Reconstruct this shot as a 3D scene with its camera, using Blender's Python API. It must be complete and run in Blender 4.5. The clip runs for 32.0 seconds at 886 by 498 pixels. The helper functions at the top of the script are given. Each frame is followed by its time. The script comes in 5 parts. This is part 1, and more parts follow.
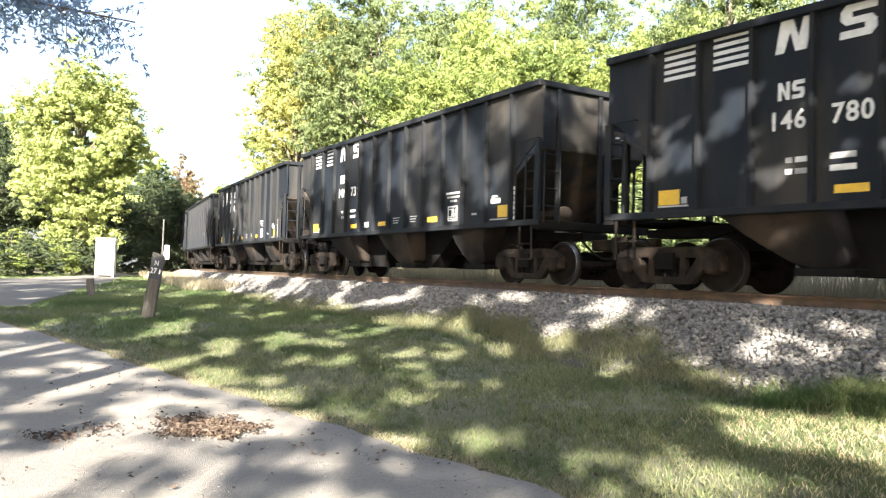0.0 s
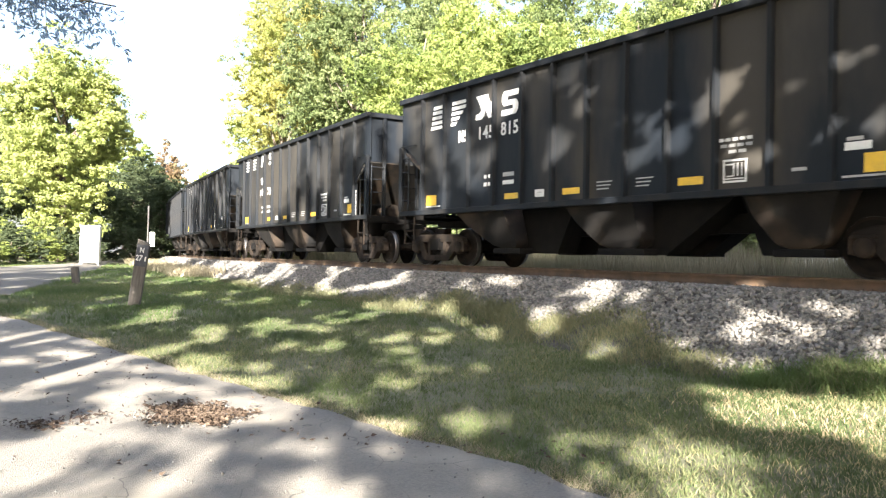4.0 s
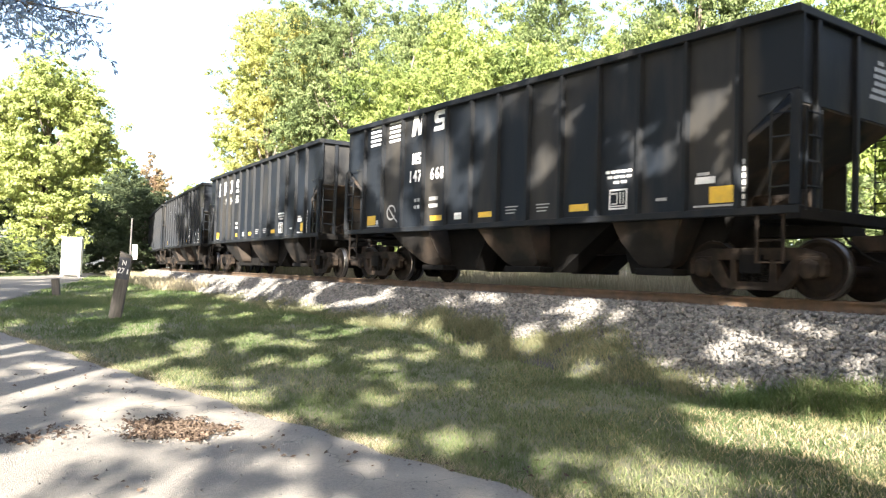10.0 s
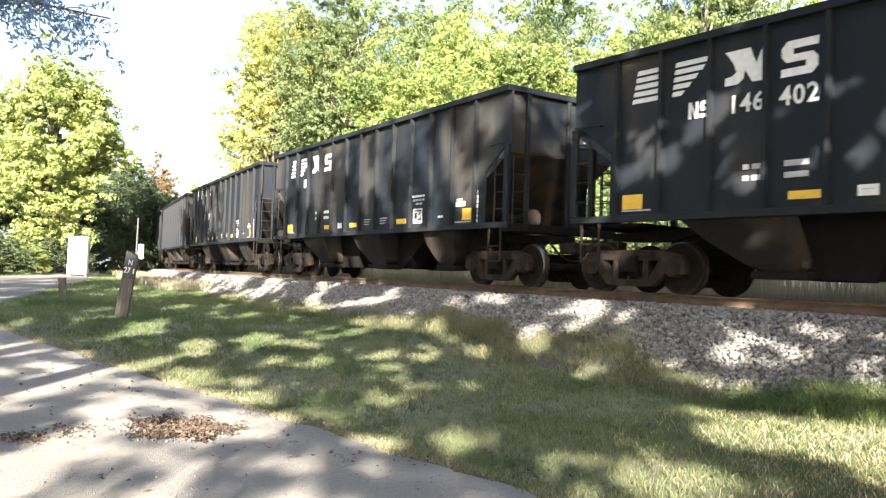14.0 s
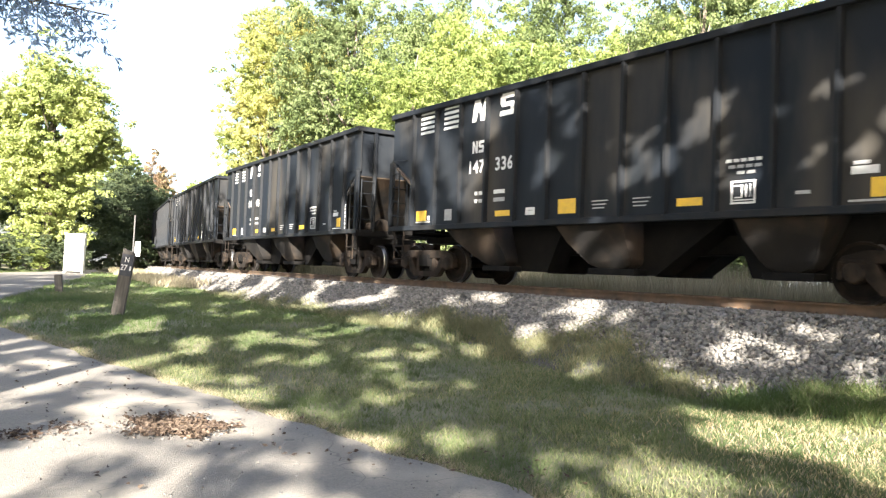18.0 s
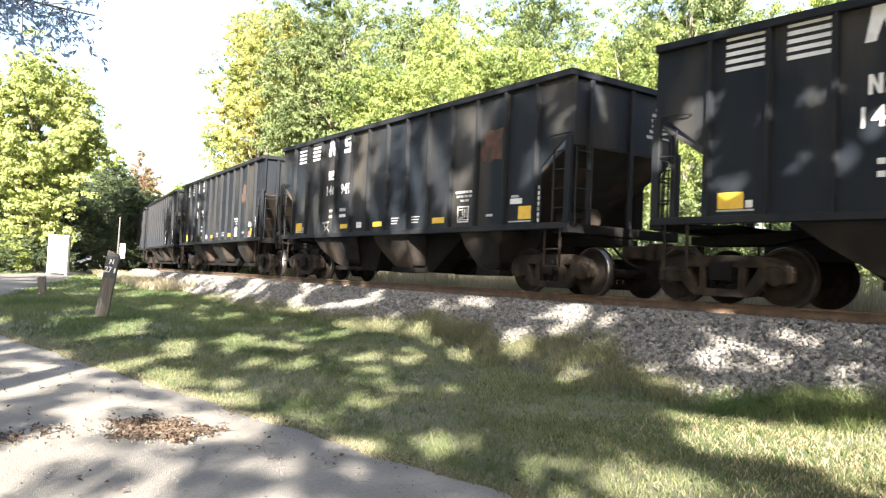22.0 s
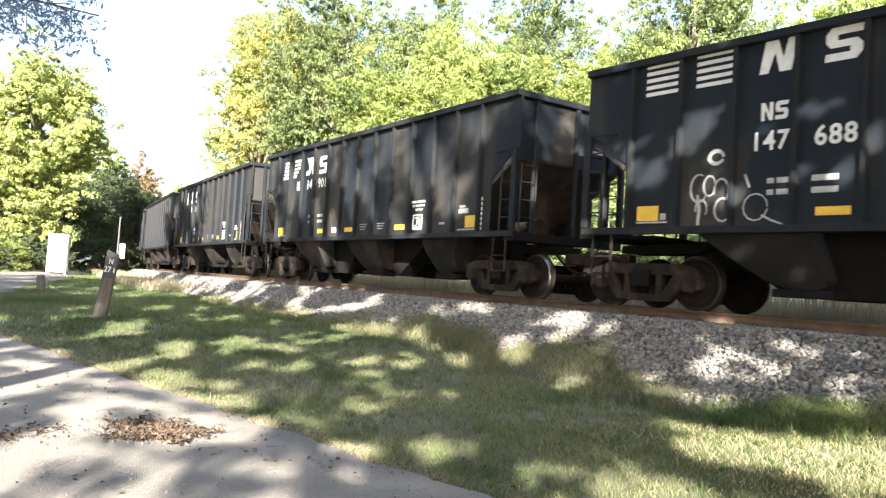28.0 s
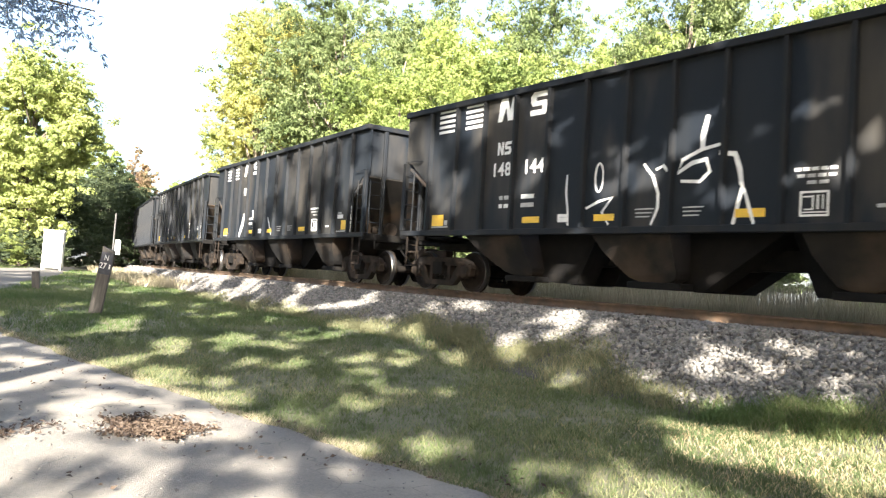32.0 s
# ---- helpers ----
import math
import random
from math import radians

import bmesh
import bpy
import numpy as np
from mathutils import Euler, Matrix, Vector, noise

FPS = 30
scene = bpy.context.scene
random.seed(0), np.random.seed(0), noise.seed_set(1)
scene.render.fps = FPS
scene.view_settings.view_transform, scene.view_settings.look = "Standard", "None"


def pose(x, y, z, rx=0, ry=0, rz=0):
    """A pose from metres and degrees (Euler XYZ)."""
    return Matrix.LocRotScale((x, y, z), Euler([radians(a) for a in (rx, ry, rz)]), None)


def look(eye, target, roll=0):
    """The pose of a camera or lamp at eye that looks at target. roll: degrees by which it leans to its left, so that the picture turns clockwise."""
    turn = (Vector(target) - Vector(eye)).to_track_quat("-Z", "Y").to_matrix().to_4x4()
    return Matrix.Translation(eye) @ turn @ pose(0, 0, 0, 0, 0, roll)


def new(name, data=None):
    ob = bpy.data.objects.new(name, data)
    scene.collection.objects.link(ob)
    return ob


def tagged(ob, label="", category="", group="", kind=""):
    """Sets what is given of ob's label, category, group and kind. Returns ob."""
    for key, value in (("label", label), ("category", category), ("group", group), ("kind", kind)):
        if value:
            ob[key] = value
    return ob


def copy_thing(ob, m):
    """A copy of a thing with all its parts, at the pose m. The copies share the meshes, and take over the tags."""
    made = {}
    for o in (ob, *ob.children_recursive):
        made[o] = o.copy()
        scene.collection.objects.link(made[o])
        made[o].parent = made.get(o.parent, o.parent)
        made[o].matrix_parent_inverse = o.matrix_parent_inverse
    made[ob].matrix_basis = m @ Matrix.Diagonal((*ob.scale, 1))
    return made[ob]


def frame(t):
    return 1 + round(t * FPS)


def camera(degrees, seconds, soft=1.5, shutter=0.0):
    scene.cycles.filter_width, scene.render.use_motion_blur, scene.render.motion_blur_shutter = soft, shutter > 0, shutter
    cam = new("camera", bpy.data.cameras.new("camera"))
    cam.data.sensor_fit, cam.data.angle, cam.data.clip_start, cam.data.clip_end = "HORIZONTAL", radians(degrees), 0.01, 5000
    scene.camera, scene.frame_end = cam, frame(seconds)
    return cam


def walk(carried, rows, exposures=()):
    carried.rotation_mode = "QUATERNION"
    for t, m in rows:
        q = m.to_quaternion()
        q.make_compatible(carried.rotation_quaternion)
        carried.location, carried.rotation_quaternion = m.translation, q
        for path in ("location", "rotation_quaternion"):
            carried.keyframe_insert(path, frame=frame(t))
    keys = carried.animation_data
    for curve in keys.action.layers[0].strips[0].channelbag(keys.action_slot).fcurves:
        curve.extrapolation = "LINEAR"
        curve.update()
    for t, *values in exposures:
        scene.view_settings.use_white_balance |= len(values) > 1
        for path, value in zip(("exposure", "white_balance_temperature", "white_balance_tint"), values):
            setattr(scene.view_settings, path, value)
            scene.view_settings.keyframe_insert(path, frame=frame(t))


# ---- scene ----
# The camera is kept at one spot on the road and only turns.
EYE = (0.0, 0.0, 1.55)
PATH = [
    (0, 1.65, 2.04, -2.09), (0.5, 1.38, 1.89, -2.22), (1, 1.24, 1.85, -2.38), (1.5, 1.01, 1.60, -2.48),
    (2, 0.89, 1.36, -2.29), (2.5, 1.34, 1.06, -1.91), (4.5, 0.40, 0.90, -1.66), (5, 0.18, 1.33, -2.07),
    (5.5, 0.17, 2.01, -1.72), (6, 0.24, 2.22, -1.43), (6.5, 0.20, 2.07, -1.78), (7, 0.62, 1.97, -1.96),
    (7.5, 0.97, 1.79, -1.96), (8, 0.69, 1.73, -1.92), (8.5, -0.09, 1.67, -2.20), (9, -0.52, 1.83, -2.13),
    (9.5, -0.48, 1.95, -2.21), (10, -0.46, 2.20, -2.28), (10.5, -0.16, 2.49, -2.54), (11, 0.76, 2.38, -2.32),
    (11.5, 0.84, 2.14, -2.26), (12, 0.95, 2.08, -2.29), (12.5, 0.58, 2.12, -2.20), (13, 0.00, 2.13, -2.17),
    (13.5, -0.15, 2.14, -2.34), (14, -0.07, 2.22, -2.46), (14.5, 0.28, 2.17, -2.56), (16.5, -0.18, 1.84, -2.56),
    (17, -0.08, 2.08, -2.71), (17.5, -0.01, 2.06, -2.83), (18, -0.29, 2.15, -2.76), (18.5, -0.28, 2.05, -3.14),
    (19, 0.02, 1.94, -3.13), (19.5, 0.13, 1.81, -3.31), (20, -0.45, 1.90, -3.29), (20.5, -0.82, 2.02, -3.20),
    (21, -1.10, 2.24, -3.18), (21.5, -1.04, 2.39, -2.93), (22, -1.29, 2.49, -3.06), (22.5, -1.27, 2.74, -3.16),
    (23, -0.88, 3.09, -3.23), (23.5, -0.58, 3.17, -3.34), (24, -0.28, 3.15, -3.24), (24.5, 0.11, 3.18, -3.41),
    (26.5, -0.27, 2.86, -3.56), (27, -0.66, 2.68, -3.78), (27.5, -0.78, 2.74, -3.93), (28, -1.35, 2.88, -3.96),
    (28.5, -1.54, 3.03, -3.93), (29, -1.54, 3.04, -4.06), (29.5, -1.27, 3.06, -4.15), (30, -1.49, 2.81, -4.16),
    (30.5, -1.43, 2.76, -4.07), (31, -1.36, 2.82, -3.94), (31.5, -1.46, 2.77, -3.93), (32, -1.65, 2.74, -4.22),
]
cam = camera(60.6, 32.0, soft=1.25, shutter=0.12)
walk(cam, [(t, pose(*EYE, 90 + p, r, y)) for t, y, p, r in PATH],
     exposures=[(0.0, 2.89, 6100, 10), (32.0, 2.89, 6100, 10)])

# ---- light ----
SUN_AZ, SUN_EL = radians(184), radians(24)     # clockwise from +y
SUN_DIR = Vector((math.sin(SUN_AZ) * math.cos(SUN_EL), math.cos(SUN_AZ) * math.cos(SUN_EL), math.sin(SUN_EL)))
world = bpy.data.worlds.new("world")
scene.world = world
world.use_nodes = True
wt = world.node_tree
sky = wt.nodes.new("ShaderNodeTexSky")
sky.sky_type, sky.sun_disc = "NISHITA", False
sky.sun_elevation, sky.sun_rotation = SUN_EL, SUN_AZ
sky.air_density, sky.dust_density, sky.ozone_density = 1.0, 3.0, 1.4
haze = wt.nodes.new("ShaderNodeMix")          # thin high haze over the whole sky
haze.data_type, haze.blend_type = "RGBA", "ADD"
haze.inputs[0].default_value = 1.0
haze.inputs[7].default_value = (1.25, 1.15, 1.10, 1)
wt.links.new(sky.outputs[0], haze.inputs[6])
wt.links.new(haze.outputs[2], wt.nodes["Background"].inputs[0])
wt.nodes["Background"].inputs[1].default_value = 0.052
sun = new("sun", bpy.data.lights.new("sun", "SUN"))
sun.data.energy, sun.data.angle, sun.data.color = 5.0, radians(0.45), (1.0, 0.89, 0.74)
sun.matrix_world = look(SUN_DIR * 60, (0, 0, 0))

# ---- materials ----
def material(name, colour=(0.5, 0.5, 0.5), rough=0.8, metal=0.0, second=None, scale=4.0, detail=6.0, amount=0.6,
             third=None, scale3=0.6, bump=0.0, bump_scale=60.0, island=0.0, per_object=0.0, coords="Object", stretch=(1, 1, 1), vary=False):
    """A principled material: two colours mixed by fine noise, a third in large stains, relief, and a shift per piece."""
    m = bpy.data.materials.new(name)
    m.use_nodes = True
    nt = m.node_tree
    b = nt.nodes["Principled BSDF"]
    b.inputs["Roughness"].default_value = rough
    b.inputs["Metallic"].default_value = metal
    tc = nt.nodes.new("ShaderNodeTexCoord")
    mp = nt.nodes.new("ShaderNodeMapping")
    mp.inputs["Scale"].default_value = stretch
    if vary:
        oi = nt.nodes.new("ShaderNodeObjectInfo")
        sh = nt.nodes.new("ShaderNodeVectorMath")
        sh.operation = "MULTIPLY_ADD"
        sh.inputs[1].default_value = (61, 37, 23)
        nt.links.new(oi.outputs["Random"], sh.inputs[0])
        nt.links.new(tc.outputs[coords], sh.inputs[2])
        nt.links.new(sh.outputs[0], mp.inputs[0])
    else:
        nt.links.new(tc.outputs[coords], mp.inputs[0])
    out = None

    def mix(a, fac, colour2):
        x = nt.nodes.new("ShaderNodeMix")
        x.data_type = "RGBA"
        if hasattr(a, "links"):
            nt.links.new(a, x.inputs[6])
        else:
            x.inputs[6].default_value = (*a, 1)
        x.inputs[7].default_value = (*colour2, 1)
        nt.links.new(fac, x.inputs[0])
        return x.outputs[2]

    def noise_fac(sc, det, lo, hi):
        n = nt.nodes.new("ShaderNodeTexNoise")
        n.inputs["Scale"].default_value, n.inputs["Detail"].default_value = sc, det
        nt.links.new(mp.outputs[0], n.inputs["Vector"])
        r = nt.nodes.new("ShaderNodeMapRange")
        r.inputs[1].default_value, r.inputs[2].default_value = lo, hi
        nt.links.new(n.outputs[0], r.inputs[0])
        return r.outputs[0]

    out = colour
    if second:
        out = mix(out, noise_fac(scale, detail, 0.5 - 0.25 * amount, 0.5 + 0.25 * amount), second)
    if third:
        out = mix(out, noise_fac(scale3, 5.0, 0.48, 0.66), third)
    shift = None
    if island:
        g = nt.nodes.new("ShaderNodeNewGeometry")
        shift = (g.outputs["Random Per Island"], island)
    elif per_object:
        g = nt.nodes.new("ShaderNodeObjectInfo")
        shift = (g.outputs["Random"], per_object)
    if shift:
        hv = nt.nodes.new("ShaderNodeHueSaturation")
        r = nt.nodes.new("ShaderNodeMapRange")
        r.inputs[3].default_value, r.inputs[4].default_value = 1 - shift[1], 1 + shift[1]
        nt.links.new(shift[0], r.inputs[0])
        nt.links.new(r.outputs[0], hv.inputs["Value"])
        if hasattr(out, "links"):
            nt.links.new(out, hv.inputs["Color"])
        else:
            hv.inputs["Color"].default_value = (*out, 1)
        out = hv.outputs[0]
    if hasattr(out, "links"):
        nt.links.new(out, b.inputs["Base Color"])
    else:
        b.inputs["Base Color"].default_value = (*out, 1)
    if bump:
        n = nt.nodes.new("ShaderNodeTexNoise")
        n.inputs["Scale"].default_value, n.inputs["Detail"].default_value = bump_scale, 5
        nt.links.new(mp.outputs[0], n.inputs["Vector"])
        bp = nt.nodes.new("ShaderNodeBump")
        bp.inputs["Strength"].default_value, bp.inputs["Distance"].default_value = bump, 0.02
        nt.links.new(n.outputs[0], bp.inputs["Height"])
        nt.links.new(bp.outputs[0], b.inputs["Normal"])
    return m


def leaf_material(name, a, b, c, spread=0.35, through_light=0.52):
    """Leaves: two greens by leaf, a third in patches of the crown, light passing through."""
    m = bpy.data.materials.new(name)
    m.use_nodes = True
    nt = m.node_tree
    nt.nodes.remove(nt.nodes["Principled BSDF"])
    g = nt.nodes.new("ShaderNodeNewGeometry")
    tc = nt.nodes.new("ShaderNodeTexCoord")
    oi = nt.nodes.new("ShaderNodeObjectInfo")
    n = nt.nodes.new("ShaderNodeTexNoise")
    n.inputs["Scale"].default_value = 0.45
    nt.links.new(tc.outputs["Object"], n.inputs["Vector"])
    r = nt.nodes.new("ShaderNodeMapRange")
    r.inputs[1].default_value, r.inputs[2].default_value = 0.45, 0.62
    nt.links.new(n.outputs[0], r.inputs[0])
    x = nt.nodes.new("ShaderNodeMix")
    x.data_type = "RGBA"
    x.inputs[6].default_value, x.inputs[7].default_value = (*a, 1), (*b, 1)
    nt.links.new(g.outputs["Random Per Island"], x.inputs[0])
    y = nt.nodes.new("ShaderNodeMix")
    y.data_type = "RGBA"
    y.inputs[7].default_value = (*c, 1)
    nt.links.new(x.outputs[2], y.inputs[6])
    nt.links.new(r.outputs[0], y.inputs[0])
    hv = nt.nodes.new("ShaderNodeHueSaturation")
    rr = nt.nodes.new("ShaderNodeMapRange")
    rr.inputs[3].default_value, rr.inputs[4].default_value = 1 - spread, 1 + spread
    nt.links.new(oi.outputs["Random"], rr.inputs[0])
    nt.links.new(rr.outputs[0], hv.inputs["Value"])
    nt.links.new(y.outputs[2], hv.inputs["Color"])
    d = nt.nodes.new("ShaderNodeBsdfPrincipled")
    d.inputs["Roughness"].default_value = 0.5
    d.inputs["Specular IOR Level"].default_value = 0.15
    t = nt.nodes.new("ShaderNodeBsdfTranslucent")
    s = nt.nodes.new("ShaderNodeMixShader")
    s.inputs[0].default_value = through_light
    nt.links.new(hv.outputs[0], d.inputs["Base Color"])
    nt.links.new(hv.outputs[0], t.inputs["Color"])
    nt.links.new(d.outputs[0], s.inputs[1])
    nt.links.new(t.outputs[0], s.inputs[2])
    nt.links.new(s.outputs[0], nt.nodes["Material Output"].inputs["Surface"])
    return m


M_STEEL = material("black_car_paint", (0.0085, 0.0122, 0.0185), 0.6, second=(0.0150, 0.0172, 0.0200), scale=1.3, amount=0.9,
                   third=(0.047, 0.043, 0.037), scale3=0.7, bump=0.22, bump_scale=9, stretch=(1, 1, 0.3), vary=True)
M_STEEL.node_tree.nodes["Principled BSDF"].inputs["Specular IOR Level"].default_value = 0.16
M_POST = material("black_post_paint", (0.0085, 0.0118, 0.0172), 0.6, second=(0.020, 0.020, 0.020), scale=3, amount=0.8,
                  bump=0.1, bump_scale=20, stretch=(1, 1, 0.3))
M_CHUTE = material("dusty_chute", (0.008, 0.008, 0.0085), 0.8, second=(0.019, 0.017, 0.015), scale=1.6, amount=0.9,
                   third=(0.046, 0.034, 0.025), scale3=0.8, bump=0.2, bump_scale=25, vary=True)
M_SLOPE = material("rust_stained_sheet", (0.016, 0.016, 0.017), 0.8, second=(0.040, 0.034, 0.028), scale=2.2, amount=0.9,
                   third=(0.085, 0.057, 0.036), scale3=1.1, bump=0.2, bump_scale=25, vary=True)
# grime, taken down to near black for the shade beneath the cars
M_UNDER = material("grimy_shaded_underframe", (0.0045, 0.0045, 0.005), 0.9, second=(0.010, 0.009, 0.008), scale=3.5, amount=0.8,
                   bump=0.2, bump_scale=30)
M_BOGIE = material("rusty_cast_steel", (0.0095, 0.0082, 0.0072), 0.9, second=(0.042, 0.031, 0.023), scale=4, amount=0.7,
                   third=(0.013, 0.011, 0.010), scale3=1.7, bump=0.35, bump_scale=40)
M_WHEEL = material("rusty_wheel", (0.0060, 0.0055, 0.005), 0.8, second=(0.022, 0.016, 0.012), scale=6, amount=0.8, bump=0.15)
for dull in (M_POST, M_CHUTE, M_UNDER, M_BOGIE, M_WHEEL):
    dull.node_tree.nodes["Principled BSDF"].inputs["Specular IOR Level"].default_value = 0.15
M_TREAD = material("polished_tread", (0.22, 0.215, 0.21), 0.42, 1.0)
M_WHITE = material("white_stencil_paint", (0.72, 0.72, 0.70), 0.6, second=(0.60, 0.60, 0.58), scale=9, amount=0.6)
M_FADED = material("faded_white_stencil", (0.42, 0.42, 0.41), 0.65, second=(0.30, 0.30, 0.30), scale=9, amount=0.6)
M_YELLOW = material("yellow_reflective_patch", (0.72, 0.46, 0.03), 0.5, second=(0.60, 0.38, 0.04), scale=10, amount=0.6)
M_RAIL = material("rusty_rail", (0.050, 0.035, 0.023), 0.8, second=(0.115, 0.072, 0.042), scale=5, amount=0.9, bump=0.2, bump_scale=50)
M_RUST = material("bare_rust", (0.105, 0.048, 0.026), 0.9, second=(0.030, 0.024, 0.022), scale=5, amount=0.9)
M_PINK = material("faded_pink_paint", (0.55, 0.13, 0.14), 0.6, second=(0.42, 0.10, 0.11), scale=9)
M_RAILTOP = material("worn_rail_head", (0.45, 0.42, 0.39), 0.35, 0.9)
M_TIE = material("weathered_sleeper", (0.075, 0.060, 0.048), 0.9, second=(0.14, 0.115, 0.092), scale=8, amount=0.8,
                 per_object=0.3, bump=0.4, bump_scale=40, stretch=(4, 0.6, 4))
M_BED = material("ballast_bed", (0.055, 0.052, 0.05), 0.95, second=(0.11, 0.105, 0.10), scale=22, amount=1.0, bump=0.9, bump_scale=24)
M_STONE = material("crushed_stone", (0.204, 0.188, 0.163), 0.9, second=(0.128, 0.126, 0.122), scale=14, amount=0.8, island=0.45, bump=0.3, bump_scale=90)
M_GROUND = material("lawn_soil", (0.090, 0.096, 0.054), 0.95, second=(0.155, 0.142, 0.088), scale=7, amount=0.9,
                    third=(0.155, 0.140, 0.085), scale3=0.5, bump=0.5, bump_scale=40)


def road_material():
    """Old asphalt: stone grain, bleached patches, and fine dark cracks in places."""
    m = material("worn_asphalt", (0.280, 0.255, 0.218), 0.9, second=(0.165, 0.155, 0.140), scale=52, amount=1.1,
                 third=(0.325, 0.292, 0.240), scale3=0.8, bump=0.8, bump_scale=110)
    nt = m.node_tree
    b = nt.nodes["Principled BSDF"]
    old = b.inputs["Base Color"].links[0].from_socket
    tc = nt.nodes.new("ShaderNodeTexCoord")
    wob = nt.nodes.new("ShaderNodeTexNoise")
    wob.inputs["Scale"].default_value = 1.6
    add = nt.nodes.new("ShaderNodeVectorMath")
    add.operation = "ADD"
    nt.links.new(tc.outputs["Object"], wob.inputs["Vector"])
    nt.links.new(tc.outputs["Object"], add.inputs[0])
    nt.links.new(wob.outputs["Color"], add.inputs[1])
    vo = nt.nodes.new("ShaderNodeTexVoronoi")
    vo.feature = "DISTANCE_TO_EDGE"
    vo.inputs["Scale"].default_value = 1.1
    nt.links.new(add.outputs[0], vo.inputs["Vector"])
    r = nt.nodes.new("ShaderNodeMapRange")
    r.inputs[1].default_value, r.inputs[2].default_value, r.inputs[3].default_value, r.inputs[4].default_value = 0.0, 0.012, 1.0, 0.0
    nt.links.new(vo.outputs["Distance"], r.inputs[0])
    n = nt.nodes.new("ShaderNodeTexNoise")
    n.inputs["Scale"].default_value = 0.8
    nt.links.new(tc.outputs["Object"], n.inputs["Vector"])
    r2 = nt.nodes.new("ShaderNodeMapRange")
    r2.inputs[1].default_value, r2.inputs[2].default_value = 0.46, 0.6
    nt.links.new(n.outputs[0], r2.inputs[0])
    mul = nt.nodes.new("ShaderNodeMath")
    mul.operation = "MULTIPLY"
    nt.links.new(r.outputs[0], mul.inputs[0])
    nt.links.new(r2.outputs[0], mul.inputs[1])
    x = nt.nodes.new("ShaderNodeMix")
    x.data_type = "RGBA"
    x.inputs[7].default_value = (0.09, 0.085, 0.08, 1)
    nt.links.new(mul.outputs[0], x.inputs[0])
    nt.links.new(old, x.inputs[6])
    nt.links.new(x.outputs[2], b.inputs["Base Color"])
    return m


M_ROAD = road_material()
M_GRAVEL = material("gravel_drive", (0.175, 0.160, 0.138), 0.95, second=(0.12, 0.11, 0.092), scale=12, amount=0.9, bump=0.5, bump_scale=60)
M_BARK = material("bark", (0.10, 0.080, 0.060), 0.95, second=(0.19, 0.16, 0.125), scale=5, amount=0.8, bump=0.6, bump_scale=18, stretch=(2, 2, 0.4))
M_POSTWOOD = material("weathered_grey_wood", (0.065, 0.060, 0.052), 0.9, second=(0.125, 0.113, 0.098), scale=9, amount=0.9, bump=0.4, bump_scale=35, stretch=(3, 3, 0.35))
M_BLACKPLATE = material("dark_grey_plate", (0.028, 0.031, 0.045), 0.6, second=(0.045, 0.048, 0.060), scale=12)
M_CASE = material("white_enamel_case", (0.80, 0.80, 0.78), 0.5, second=(0.74, 0.74, 0.71), scale=3, amount=0.6)
M_GREYMETAL = material("galvanised_grey", (0.30, 0.30, 0.30), 0.5, 0.6, second=(0.22, 0.22, 0.22), scale=8)
M_DARKMETAL = material("dark_metal_pole", (0.05, 0.05, 0.05), 0.6, second=(0.08, 0.075, 0.07), scale=8)
M_WEED = leaf_material("weedy_blade", (0.115, 0.138, 0.068), (0.30, 0.28, 0.17), (0.18, 0.178, 0.10), 0.0, 0.35)
M_STRAW = leaf_material("straw_blade", (0.40, 0.345, 0.200), (0.26, 0.265, 0.115), (0.42, 0.345, 0.215), 0.0, 0.35)
M_GRASS = leaf_material("grass_blade", (0.080, 0.118, 0.048), (0.265, 0.262, 0.140), (0.092, 0.126, 0.052), 0.0, 0.35)
M_GRASS_GREEN = leaf_material("green_grass_blade", (0.074, 0.122, 0.042), (0.190, 0.205, 0.088), (0.082, 0.128, 0.044), 0.0, 0.35)
M_DRYGRASS = leaf_material("dry_tall_grass", (0.24, 0.21, 0.14), (0.40, 0.35, 0.24), (0.20, 0.19, 0.12), 0.1, 0.3)
M_LEAF_BRIGHT = leaf_material("bright_green_leaf", (0.245, 0.315, 0.092), (0.385, 0.420, 0.140), (0.200, 0.262, 0.084), 0.12)
# paler version of the bright green leaf, full sun put into the colour
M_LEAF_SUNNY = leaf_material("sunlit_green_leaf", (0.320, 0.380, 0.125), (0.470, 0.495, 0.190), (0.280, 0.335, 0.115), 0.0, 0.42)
M_LEAF_GREY = leaf_material("grey_green_leaf", (0.185, 0.240, 0.100), (0.285, 0.330, 0.150), (0.150, 0.196, 0.082), 0.12)
M_LEAF_YELLOW = leaf_material("yellowing_leaf", (0.38, 0.385, 0.130), (0.46, 0.43, 0.160), (0.30, 0.34, 0.115), 0.12)
# dark green that has the shade of a wood already in the leaf colour
M_LEAF_DARK = leaf_material("dark_shaded_green_leaf", (0.082, 0.110, 0.056), (0.125, 0.150, 0.076), (0.072, 0.096, 0.052), 0.2)
M_LEAF_RED = leaf_material("reddening_leaf", (0.30, 0.205, 0.130), (0.24, 0.235, 0.110), (0.30, 0.215, 0.140), 0.1)
# pale blue: the glare of the sky round the leaves, put into their colour
M_LEAF_SPRAY = leaf_material("narrow_sky_tinted_leaf", (0.30, 0.40, 0.52), (0.44, 0.53, 0.64), (0.26, 0.35, 0.47), 0.0, 0.75)
M_LITTER = leaf_material("dead_leaf", (0.070, 0.048, 0.036), (0.17, 0.13, 0.095), (0.050, 0.037, 0.030), 0.1, 0.1)

